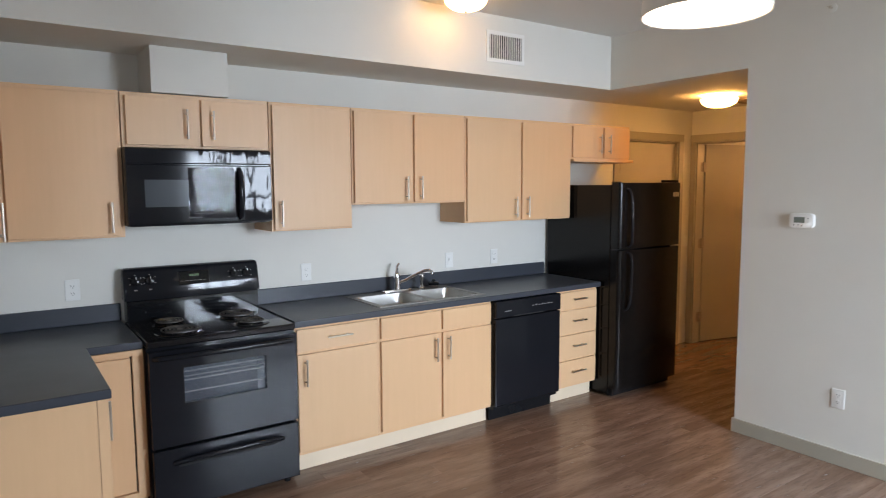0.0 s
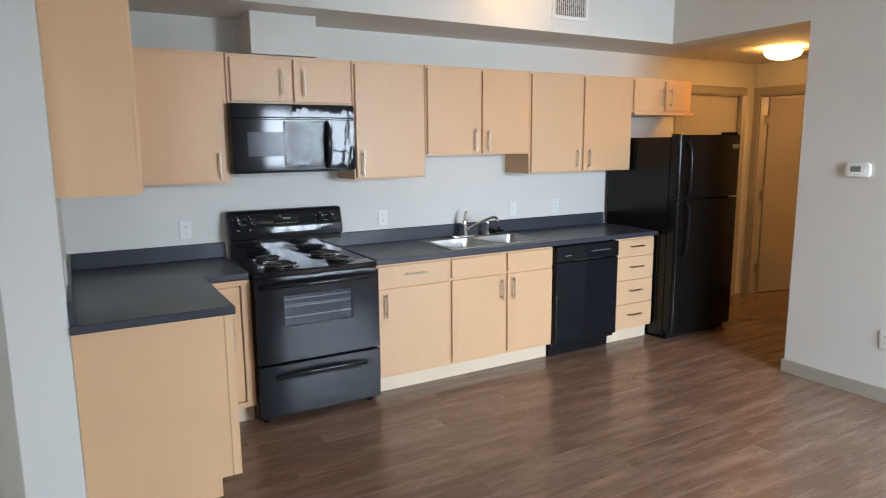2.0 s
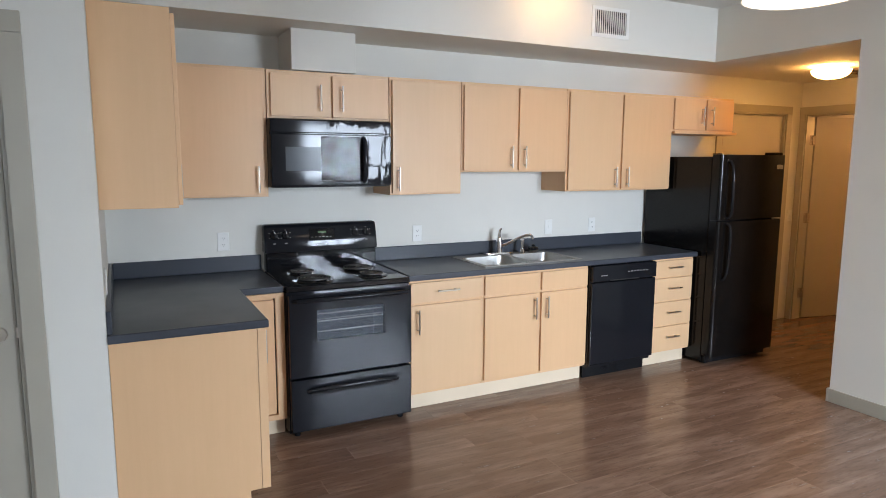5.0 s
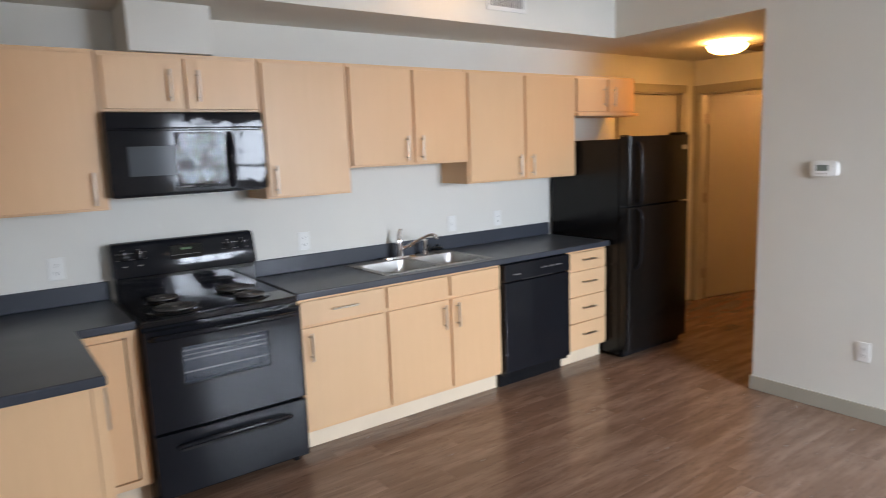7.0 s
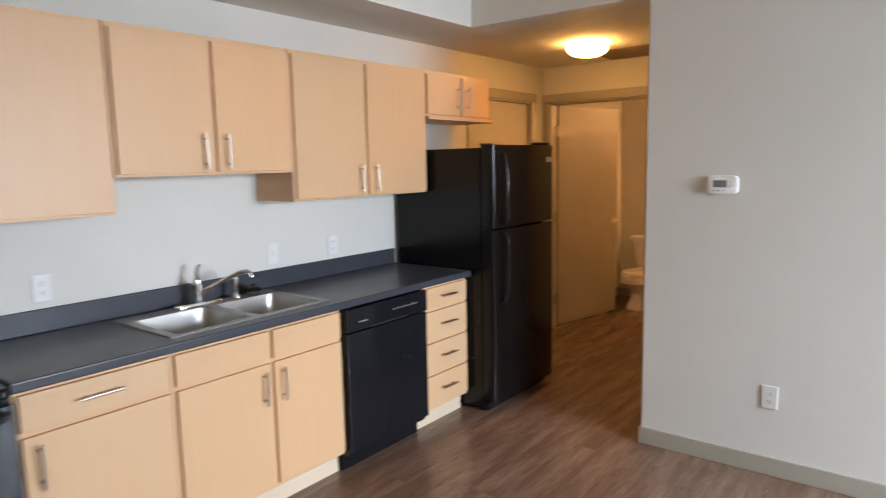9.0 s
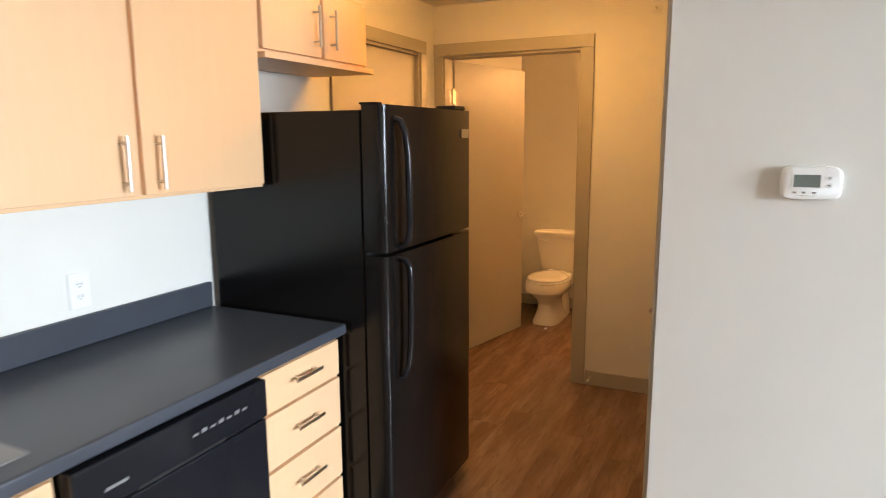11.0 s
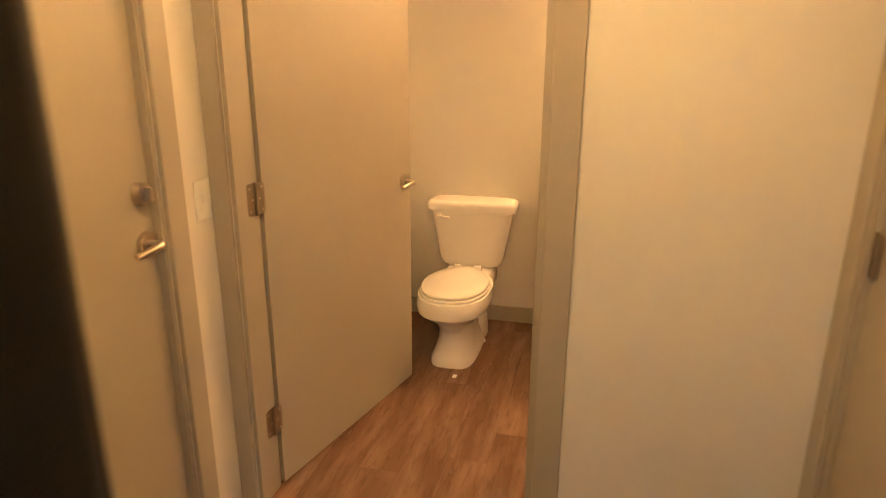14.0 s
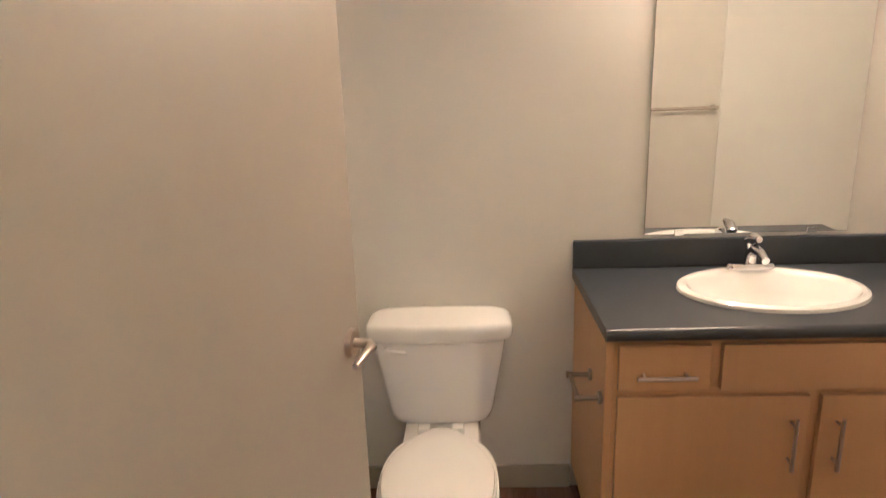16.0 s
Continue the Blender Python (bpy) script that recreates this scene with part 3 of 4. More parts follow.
    guard = part("backguard", loft(bmesh.new(), [[(x, -0.05 + (y + 0.05) * k, mid + (z - mid) * k) for y, z in ring] for x, k in ((0.0, 0.88), (0.002, 0.94), (0.008, 0.985), (0.016, 1.0), (W - 0.016, 1.0), (W - 0.008, 0.985), (W - 0.002, 0.94), (W, 0.88))]), BLACK, r, smooth=True)
    lean = lambda bm: (bmesh.ops.rotate(bm, verts=bm.verts, cent=(0, -0.0885, 1.10), matrix=Matrix.Rotation(-math.atan2(0.036, 0.18), 3, "X")), bm)[1]
    part("control_panel", lean(boxed(0.29, 0.46, -0.0985, -0.085, 1.088, 1.165, b=0.002)), GLOSS, guard)
    for i in range(4):
        part("clock_digit", lean(boxed(0.35 + i * 0.014, 0.36 + i * 0.014, -0.0995, -0.0984, 1.135, 1.147)), GREEN, guard)
    for i in range(6):
        part("print_bar", lean(boxed(0.30 + i * 0.025, 0.316 + i * 0.025, -0.0995, -0.0984, 1.108, 1.111)), MARK, guard)
    part("badge", lean(boxed(0.335, 0.405, -0.0985, -0.090, 1.058, 1.064)), MARK, guard, "small pale maker's badge")
    for x in (0.06, 0.135, 0.607, 0.682):
        dial = lambda r0, y, z: [(x + r0 * math.cos(a), y, z + r0 * math.sin(a)) for a in [2 * math.pi * i / 28 for i in range(28)]]
        k = part("knob", lean(loft(bmesh.new(), [dial(0.026 * q, -0.090 + d, 1.13) for d, q in ((0, 1.0), (-0.018, 0.98), (-0.028, 0.85), (-0.030, 0.7))])), BLACKP, guard, smooth=True)
        part("grip", lean(boxed(x - 0.005, x + 0.005, -0.130, -0.118, 1.108, 1.152, b=0.002)), BLACKP, k)
        part("pointer", lean(boxed(x - 0.0012, x + 0.0012, -0.1308, -0.1298, 1.138, 1.15)), BADGE, k, "pale pointer line")
        for a in range(5):
            t = radians(-30 + 60 * a)
            part("knob_mark", lean(boxed(x + 0.034 * math.cos(t) - 0.003, x + 0.034 * math.cos(t) + 0.003, -0.0975, -0.088, 1.13 + 0.034 * math.sin(t) - 0.002, 1.13 + 0.034 * math.sin(t) + 0.002)), MARK, k)
        part("knob_mark", lean(boxed(x - 0.008, x + 0.008, -0.0975, -0.088, 1.075, 1.081)), MARK, k)
    # coil burners over drip bowls
    for x, y, R in ((0.195, -0.50, 0.105), (0.195, -0.245, 0.082), (0.565, -0.50, 0.082), (0.565, -0.245, 0.105)):
        bowl = loft(bmesh.new(), [oval(x, y, CT + z, q, q, 40) for z, q in ((0.0005, R + 0.022), (0.004, R + 0.018), (0.003, R + 0.010), (0.0008, R - 0.02), (0.0006, 0.02))])
        b = part("burner", bowl, GLOSS, r, "black drip bowl with a coil element", True)
        turns = 4 if R > 0.1 else 3.4
        pts = [(x + (0.022 + (R - 0.026) * i / 150) * math.cos(turns * 2 * math.pi * i / 150), y + (0.022 + (R - 0.026) * i / 150) * math.sin(turns * 2 * math.pi * i / 150), CT + 0.0135) for i in range(151)]
        part("coil", tube(bmesh.new(), pts, 0.0046, 7), COIL, b, "dark grey spiral heating element", True)
        part("medallion", rod(bmesh.new(), (x, y, CT + 0.006), (x, y, CT + 0.016), 0.015, 16), STEEL, b, smooth=True)


kitchen_range()


def microwave():
    m = thing("microwave", "black over-the-range microwave with creased clear film on its front", "microwave", (-0.012, -0.001, 1.452))
    W, H, F = 0.758, 0.405, -0.372
    part("body", boxed(0, W, F, 0, 0, H, b=0.004), BLACK, m)
    door = part("door", boxed(0.0, W, F - 0.030, F - 0.001, 0.006, 0.318, b=0.007), BLACK, m)
    part("window", boxed(0.085, 0.475, F - 0.0315, F - 0.0295, 0.098, 0.240, b=0.0008), MWGLASS, door, "grey perforated microwave screen")
    part("film", boxed(0.30, 0.545, F - 0.0335, F - 0.0318, 0.03, 0.305, b=0.0006), CLEARFILM, door, "creased clear protective film")
    part("control_panel", boxed(0.60, W - 0.006, F - 0.0335, F - 0.0295, 0.016, 0.308, b=0.001), FILM, door, "glossy control panel under creased film")
    part("handle", tube(bmesh.new(), [(0.572, F - 0.026, 0.03), (0.572, F - 0.052, 0.05), (0.572, F - 0.062, 0.10), (0.572, F - 0.064, 0.16), (0.572, F - 0.062, 0.22), (0.572, F - 0.052, 0.275), (0.572, F - 0.026, 0.297)], 0.016, 14), BLACK, door, smooth=True)
    part("badge", boxed(0.30, 0.365, F - 0.032, F - 0.0295, 0.034, 0.042), MARK, door, "small pale maker's badge")
    grille = part("vent_strip", boxed(0, W, F - 0.026, F - 0.001, 0.324, H - 0.004, b=0.006), BLACK, m)
    part("film", boxed(0.36, W - 0.004, F - 0.0275, F - 0.0262, 0.33, H - 0.01), FILM, grille, "creased clear protective film")
    part("underside", boxed(0.02, W - 0.02, F + 0.02, -0.02, -0.004, -0.0005), BLACKP, m)


CLEARFILM, nt, bsdf = nodes_of("clear_film")
bsdf.inputs["Base Color"].default_value = (0.03, 0.03, 0.035, 1)
bsdf.inputs["Roughness"].default_value = 0.04
bsdf.inputs["Specular IOR Level"].default_value = 0.15
bumped(nt, bsdf, noise_at(nt, stretched(nt, (16, 16, 3)), 1.3, 1), 0.12, 0.008)
mix = nt.nodes.new("ShaderNodeMixShader")
mix.inputs[0].default_value = 0.5
nt.links.new(bsdf.outputs[0], mix.inputs[1])
nt.links.new(nt.nodes.new("ShaderNodeBsdfTransparent").outputs[0], mix.inputs[2])
nt.links.new(mix.outputs[0], nt.nodes["Material Output"].inputs[0])
microwave()
duct = thing("duct_cover", "white boxed vent duct cover above the microwave cabinet", "duct cover", (0.14, -0.001, 2.148))
part("box", boxed(0, 0.40, -0.332, 0, 0, ZS - 2.148 - 0.0005, b=0.002), WALL, duct)


def refrigerator():
    f = thing("refrigerator", "black top-freezer refrigerator with textured doors", "refrigerator", (3.278, -0.03, 0))
    W, B = 0.745, -0.685
    part("body", boxed(0.004, W - 0.004, B, 0, 0.022, 1.652, b=0.006), BLACKT, f)
    part("gasket", boxed(0.012, W - 0.012, B - 0.0068, B - 0.0005, 0.09, 1.645), GASKET_GAP_SHADE, f)
    for name, z0, z1 in (("freezer_door", 1.168, 1.668), ("fridge_door", 0.075, 1.154)):
        out = [(0.0, B - 0.007), (0.0, B - 0.066), (0.002, B - 0.076), (0.008, B - 0.085), (0.017, B - 0.091), (0.030, B - 0.0945), (W / 2, B - 0.099), (W - 0.030, B - 0.0945), (W - 0.017, B - 0.091), (W - 0.008, B - 0.085), (W - 0.002, B - 0.076), (W, B - 0.066), (W, B - 0.007)]
        d = part(name, loft(bmesh.new(), [[(x, y, z) for x, y in out] for z in (z0, z0 + 0.004, z1 - 0.004, z1)]), BLACKT, f, smooth=True)
        y = B - 0.093
        if z0 > 1:
            pts = [(0.072, y, 1.648), (0.076, y - 0.022, 1.64), (0.084, y - 0.036, 1.60), (0.09, y - 0.042, 1.52), (0.092, y - 0.044, 1.40), (0.092, y - 0.044, 1.28), (0.091, y - 0.04, 1.235), (0.089, y - 0.026, 1.212), (0.086, y, 1.205)]
            part("badge", boxed(W - 0.115, W - 0.04, B - 0.099, B - 0.092, 1.556, 1.592, b=0.001), BADGE, d, "small silver maker's badge")
        else:
            pts = [(0.086, y, 1.165), (0.089, y - 0.026, 1.158), (0.091, y - 0.04, 1.135), (0.092, y - 0.044, 1.09), (0.092, y - 0.044, 0.97), (0.09, y - 0.042, 0.85), (0.084, y - 0.036, 0.77), (0.076, y - 0.022, 0.73), (0.072, y, 0.722)]
        part("handle", tube(bmesh.new(), [(hx, hy, hz - 0.024) for hx, hy, hz in pts], 0.0115, 12), BLACKP, d, smooth=True)
    part("hinge_cover", boxed(W - 0.12, W - 0.01, B - 0.07, B + 0.02, 1.669, 1.689, b=0.006), BLACKP, f)
    part("hinge_cover", boxed(0.012, 0.05, B - 0.06, B + 0.01, 1.669, 1.677, b=0.003), BLACKP, f)
    part("kick_grille", boxed(0.02, W - 0.02, B - 0.03, B - 0.001, 0.012, 0.07, b=0.003), BLACKP, f)
    for x in (0.06, W - 0.06):
        for y in (B + 0.03, -0.08):
            part("foot", rod(bmesh.new(), (x, y, 0), (x, y, 0.03), 0.02, 12), BLACKP, f)


refrigerator()


def dishwasher():
    d = thing("dishwasher", "black built-in dishwasher under the worktop", "dishwasher", (2.203, -0.02, 0))
    W, F = 0.618, -0.60
    part("body", boxed(0.004, W - 0.004, F, 0, 0.09, CT - 0.045), BLACKP, d)
    door = part("door", boxed(0.002, W - 0.002, F - 0.032, F - 0.001, 0.118, 0.735, b=0.006), BLACK, d)
    panel = part("control_panel", boxed(0.002, W - 0.002, F - 0.038, F - 0.001, 0.742, CT - 0.046, b=0.006), BLACK, d)
    for i in range(7):
        part("button", boxed(0.33 + i * 0.03, 0.348 + i * 0.03, F - 0.0395, F - 0.0375, 0.800, 0.806 + 0.004 * (i % 2)), MARK, panel)
    part("badge", boxed(0.075, 0.135, F - 0.0395, F - 0.0375, 0.784, 0.791), MARK, panel, "small pale maker's badge")
    # dark strip on the panel: the grip pocket's shade as plain colour
    part("grip", boxed(0.16, 0.44, F - 0.0395, F - 0.02, 0.744, 0.752), GASKET_GAP_SHADE, panel)
    part("kick_plate", boxed(0.01, W - 0.01, F + 0.055, F + 0.07, 0.0, 0.118), BLACKP, d)


dishwasher()


# ---------- plates on walls ----------
def outlet(at, rz, label="white duplex power outlet on the wall", switch=False):
    o = thing("light_switch" if switch else "power_outlet", label, "switch" if switch else "outlet", at, rz, "wall plates")
    part("plate", boxed(-0.036, 0.036, -0.006, -0.0005, -0.058, 0.058, b=0.003), PLATE, o)
    if switch:
        t = part("toggle_frame", boxed(-0.017, 0.017, -0.0075, -0.0055, -0.034, 0.034, b=0.0008), PLATE, o)
        part("toggle", boxed(-0.008, 0.008, -0.0135, -0.007, -0.010, 0.016, b=0.002), PLATE, t)
    else:
        for z in (-0.02, 0.02):
            s = part("socket", loft(bmesh.new(), [[(px, -0.0055 - d, z + pz) for px, pz, _ in oval(0, 0, 0, 0.0165, 0.014, 24, 3)] for d in (0, 0.002)]), PLATE, o)
            part("slot", boxed(-0.0075, -0.0055, -0.0079, -0.0072, z - 0.003, z + 0.006), GASKET_GAP_SHADE, s)
            part("slot", boxed(0.0055, 0.0075, -0.0079, -0.0072, z - 0.003, z + 0.006), GASKET_GAP_SHADE, s)
            part("earth_hole", rod(bmesh.new(), (0, -0.0079, z - 0.008), (0, -0.0072, z - 0.008), 0.0024, 8), GASKET_GAP_SHADE, s)
    part("screw", rod(bmesh.new(), (0, -0.0072, 0 if not switch else 0.045), (0, -0.0055, 0 if not switch else 0.045), 0.003, 8), PLATE, o)
    return o


outlet((-0.244, 0, 1.098), 0, "white duplex power outlet above the peninsula backsplash")
outlet((1.108, 0, 1.088), 0)
outlet((2.275, 0, 1.085), 0, "white rocker switch plate behind the sink", True)
outlet((2.718, 0, 1.085), 0)
outlet((XL, -0.95, 1.06), 90, "white duplex power outlet on the side wall")
outlet((XR, -2.316, 0.397), -90, "white duplex power outlet near the baseboard")
outlet((5.272, 0, 1.072), 0, "white light switch between the two hall doors", True)

th = thing("thermostat", "white plastic wall thermostat with grey display", "thermostat", (XR, -2.062, 1.432), -90)
def plate_ring(y, k):
    return [(px, y, pz) for px, pz, _ in oval(0, 0, 0, 0.074 * k, 0.0455 * k, 48, 5.0)]


body = part("housing", loft(bmesh.new(), [plate_ring(y, k) for y, k in ((-0.0005, 1.0), (-0.014, 1.0), (-0.019, 0.985), (-0.021, 0.95))]), PLATE, th, smooth=True)
bezel = part("bezel", boxed_frame(-0.0445, 0.0255, -0.0147, 0.025, 0.003, -0.0222, -0.0208), PLATE, body)
part("display", boxed(-0.0415, 0.0225, -0.0218, -0.0206, -0.0117, 0.022), LCD, bezel, "grey-green liquid crystal display")
for x in (-0.038, -0.0148, 0.0094):
    part("button", boxed(x - 0.005, x + 0.005, -0.0225, -0.0205, -0.029, -0.0235, b=0.0008), BADGE, body)
for z in (0.0146, -0.006):
    key = part("button", rod(bmesh.new(), (0.043, -0.0205, z), (0.043, -0.0228, z), 0.0068, 18), PLATE, body, smooth=True)
    part("arrow", boxed(0.0405, 0.0455, -0.0233, -0.0227, z - 0.0012, z + 0.0012), GASKET_GAP_SHADE, key)
part("slot_line", boxed(-0.03, 0.022, -0.0214, -0.0206, -0.0345, -0.0337), BADGE, body)


# ---------- grilles and lamps ----------
def grille(at, rz, w, h, n, label, rx=0.0, paint=None, fat=0.0035):
    paint = paint or PLATE
    g = thing("air_vent", label, "vent", at, rz)
    if rx:
        g.matrix_world = pose(*at, rx, 0, rz)
    part("frame", boxed_frame(-w / 2, w / 2, -h / 2, h / 2, 0.025, -0.008, -0.0005), paint, g)
    # no opening is cut: a black sheet paints the duct's darkness
    part("duct_shade", boxed(-w / 2 + 0.02, w / 2 - 0.02, -0.002, -0.0006, -h / 2 + 0.02, h / 2 - 0.02), GASKET_GAP_SHADE, g)
    bm = boxed(-fat, fat, -0.0075, -0.0022, -h / 2 + 0.024, h / 2 - 0.024)
    slat = mesh_of("slat", bm, paint)
    for i in range(n):
        s = part("slat", slat, None, g)
        s.location = (-w / 2 + 0.035 + (w - 0.07) * i / (n - 1), 0, 0)
    return g


grille((2.355, -0.56, 2.583), 0, 0.335, 0.205, 15, "white painted supply air vent on the soffit face")
# hall grille: dark paint in place of the shade between its blades
grille((5.02, -1.0, ZS), 0, 0.48, 0.64, 9, "return air grille in the hall ceiling, shade painted grey-brown", 90, GRILLE_SHADE, 0.011)


def dome_lamp(at, r, material, label):
    """A glass bowl hung a little under the ceiling on three clips, open at its top."""
    d = thing("ceiling_light", label, "ceiling light", at)
    part("canopy", loft(bmesh.new(), [oval(0, 0, z, q, q, 36) for z, q in ((-0.0005, r * 0.62), (-0.014, r * 0.64), (-0.018, r * 0.6))]), NICKEL, d, smooth=True)
    outer = [(-0.030 - 0.072 * math.sin(a), r * math.cos(a) ** 0.8) for a in [math.pi / 2 * i / 10 * 0.985 for i in range(11)]]
    inner = [(z + 0.004, q * 0.965) for z, q in reversed(outer)]
    bm = loft(bmesh.new(), [oval(0, 0, z, q, q, 36) for z, q in [(-0.030, r * 0.965)] + outer + inner[:-1] + [(-0.030, r * 0.965)]], (False, False))
    bmesh.ops.remove_doubles(bm, verts=bm.verts, dist=1e-6)
    part("bowl", bm, material, d, "frosted glass bowl, lit", True)
    for a in (0.6, 2.7, 4.8):
        c, n = math.cos(a), math.sin(a)
        part("clip", rod(bmesh.new(), (c * r * 0.62, n * r * 0.62, -0.012), (c * r * 1.02, n * r * 1.02, -0.034), 0.004, 8), NICKEL, d)
    part("finial", loft(bmesh.new(), [oval(0, 0, z, q, q, 12) for z, q in ((-0.1015, 0.009), (-0.108, 0.010), (-0.114, 0.004))]), NICKEL, d, smooth=True)


dome_lamp((1.81, -0.84, ZC), 0.13, DOMEK, "flush frosted-glass dome light on the main ceiling, lit")
dome_lamp((4.42, -0.86, ZS), 0.146, DOMEH, "flush frosted-glass dome light on the hall ceiling, lit")

pl = thing("pendant_lamp", "white drum-shade pendant lamp with a glowing diffuser", "pendant lamp", (0.945, -3.0, 2.085))
part("shade", loft(bmesh.new(), [oval(0, 0, z, q, q, 48) for z, q in ((0, 0.158), (0.20, 0.142), (0.20, 0.138), (0.0, 0.154))] , cap=(False, False)), SHADE, pl, "white fabric drum shade", True)
part("diffuser", loft(bmesh.new(), [oval(0, 0, z, q, q, 48) for z, q in ((0.004, 0.152), (0.010, 0.152))]), DIFF, pl, "glowing white diffuser disc", True)
part("cord", rod(bmesh.new(), (0, 0, 0.2), (0, 0, ZC - 2.087), 0.004, 8), PLATE, pl)
part("canopy", loft(bmesh.new(), [oval(0, 0, ZC - 2.085 + z, q, q, 24) for z, q in ((-0.03, 0.03), (-0.02, 0.058), (-0.0005, 0.06))]), NICKEL, pl, smooth=True)
part("shade_top", loft(bmesh.new(), [oval(0, 0, z, q, q, 48) for z, q in ((0.196, 0.138), (0.199, 0.138))]), SHADE, pl)


# ---------- doors ----------
def casing(name, axis, a0, a1, head, face, way, label, w=0.075, sides=(True, True)):
    """Flat door casing round an opening from a0 to a1 on one wall face."""
    t0, t1 = sorted((face + 0.0005 * way, face + 0.017 * way))
    c = thing(name, label, "door casing", kind="structure")
    pieces = [("head", a0 - w, a1 + w, head, head + w)]
    if sides[0]:
        pieces.append(("side", a0 - w, a0, 0, head - 0.0005))
    if sides[1]:
        pieces.append(("side", a1, a1 + w, 0, head - 0.0005))
    for kind, p, q, lo, hi in pieces:
        part(kind, boxed(p, q, t0, t1, lo, hi, b=0.003) if axis == "x" else boxed(t0, t1, p, q, lo, hi, b=0.003), TRIM, c)
    return c


def jamb(name, axis, a0, a1, head, t0, t1):
    bm = bmesh.new()
    for p, q, lo, hi in ((a0, a0 + 0.014, 0, head), (a1 - 0.014, a1, 0, head), (a0 + 0.014, a1 - 0.014, head - 0.014, head)):
        box(bm, p, q, t0, t1, lo, hi) if axis == "x" else box(bm, t0, t1, p, q, lo, hi)
    return solid(name, bm, TRIM, "grey-beige painted door jamb", "door jamb", "structure")


def lever(owner, x, z, y, way, side):
    """A satin lever set on a face at y, lever pointing to side (+1 or -1 along x), standing out along way."""
    rose = part("rose", rod(bmesh.new(), (x, y + 0.0004 * way, z), (x, y + 0.012 * way, z), 0.032, 28, 0.029), NICKEL, owner, "satin nickel lever handle", True)
    part("lever", tube(bmesh.new(), [(x, y + 0.01 * way, z), (x, y + 0.045 * way, z), (x + 0.012 * side, y + 0.055 * way, z), (x + 0.055 * side, y + 0.055 * way, z - 0.002), (x + 0.098 * side, y + 0.052 * way, z - 0.006)], 0.009, 12, [0.011, 0.011, 0.0115, 0.009, 0.0075]), NICKEL, rose, smooth=True)
    return rose


def leaf(name, label, at, rz):
    return thing(name, label, "door", at, rz, kind="structure")


def rounded(x0, x1, z0, z1, y0, y1, r, side):
    """A flat plate facing -y whose two corners on one side (-1 or 1) are rounded."""
    mid = [(x1, -1), (x1, 1)] if side > 0 else [(x0, 1), (x0, -1)]
    ring = [(x0, z0), (x0, z1)] if side > 0 else [(x1, z1), (x1, z0)]
    arc = []
    for x, up in reversed(mid):
        z = z1 if up > 0 else z0
        for i in range(5):
            t = math.pi / 2 * i / 4 if up * side > 0 else math.pi / 2 * (1 - i / 4)
            arc.append((x - side * r * (1 - math.sin(t)), z - up * r * (1 - math.cos(t))))
    return loft(bmesh.new(), [[(x, y, z) for x, z in ring + arc] for y in (y0, y1)])


def hinge(owner, x, z, y):
    """A butt hinge: knuckles on a pin, and two leaves with rounded corners and screws."""
    h = part("hinge", rod(bmesh.new(), (x, y, z - 0.052), (x, y, z + 0.052), 0.0045, 10), HINGE, owner, "satin nickel butt hinge", True)
    for i in range(5):
        z0 = z - 0.05 + i * 0.02
        part("knuckle", rod(bmesh.new(), (x, y, z0 + 0.0006), (x, y, z0 + 0.0194), 0.0068, 14), HINGE, h, smooth=True)
    for side in (-1, 1):
        x0, x1 = sorted((x + 0.004 * side, x + 0.038 * side))
        part("hinge_plate", rounded(x0, x1, z - 0.05, z + 0.05, y - 0.0005, y + 0.0035, 0.012, side), HINGE, h)
        for k, dz in ((0.026, 0.035), (0.015, 0.0), (0.026, -0.035)):
            part("screw", rod(bmesh.new(), (x + k * side, y - 0.0004, z + dz), (x + k * side, y - 0.0018, z + dz), 0.0042, 10), NICKEL, h)


# entry door, shut
casing("door_casing_entry", "x", 4.21, 5.105, D_HEAD, 0, -1, "grey-beige door casing of the entry door")
jamb("door_jamb_entry", "x", 4.21, 5.105, D_HEAD, 0.0, 0.12)
d = leaf("door_1", "grey-beige painted entry door with deadbolt, shut", (4.226, 0.022, 0.008), 0)
part("leaf", boxed(0, 0.863, 0, 0.042, 0, 2.05, b=0.002), TRIM, d)
lever(d, 0.825, 0.995, 0, -1, -1)
db = part("deadbolt", rod(bmesh.new(), (0.825, -0.0004, 1.125), (0.825, -0.02, 1.125), 0.030, 28, 0.026), NICKEL, d, "satin nickel deadbolt", True)
part("thumb_turn", boxed(0.820, 0.830, -0.040, -0.019, 1.107, 1.143, b=0.003), NICKEL, db)
for z in (0.265, 1.05, 1.80):
    hinge(d, -0.004, z, -0.004)
part("latch_plate", boxed(0.858, 0.874, -0.012, -0.0006, 0.975, 1.015, b=0.001), NICKEL, d)

# bathroom door, open into the bathroom
casing("door_casing_bath", "y", -0.97, -0.06, D_HEAD, XE, -1, "grey-beige door casing of the bathroom door", sides=(True, False))
solid("door_casing_bath_hinge", boxed(XE - 0.017, XE - 0.0005, -0.06, -0.002, 0, D_HEAD, b=0.003), TRIM, "grey-beige door casing beside the hinges", "door casing", "structure")
casing("door_casing_bath_inner", "y", -0.97, -0.06, D_HEAD, XE + 0.12, 1, "grey-beige inner door casing of the bathroom", sides=(True, False))
jamb("door_jamb_bath", "y", -0.97, -0.06, D_HEAD, XE, XE + 0.12)
solid("door_stop_bath", boxed(XE + 0.045, XE + 0.08, -0.968, -0.944, 0, D_HEAD - 0.016), TRIM, "grey-beige door stop strip", "door stop", "structure")
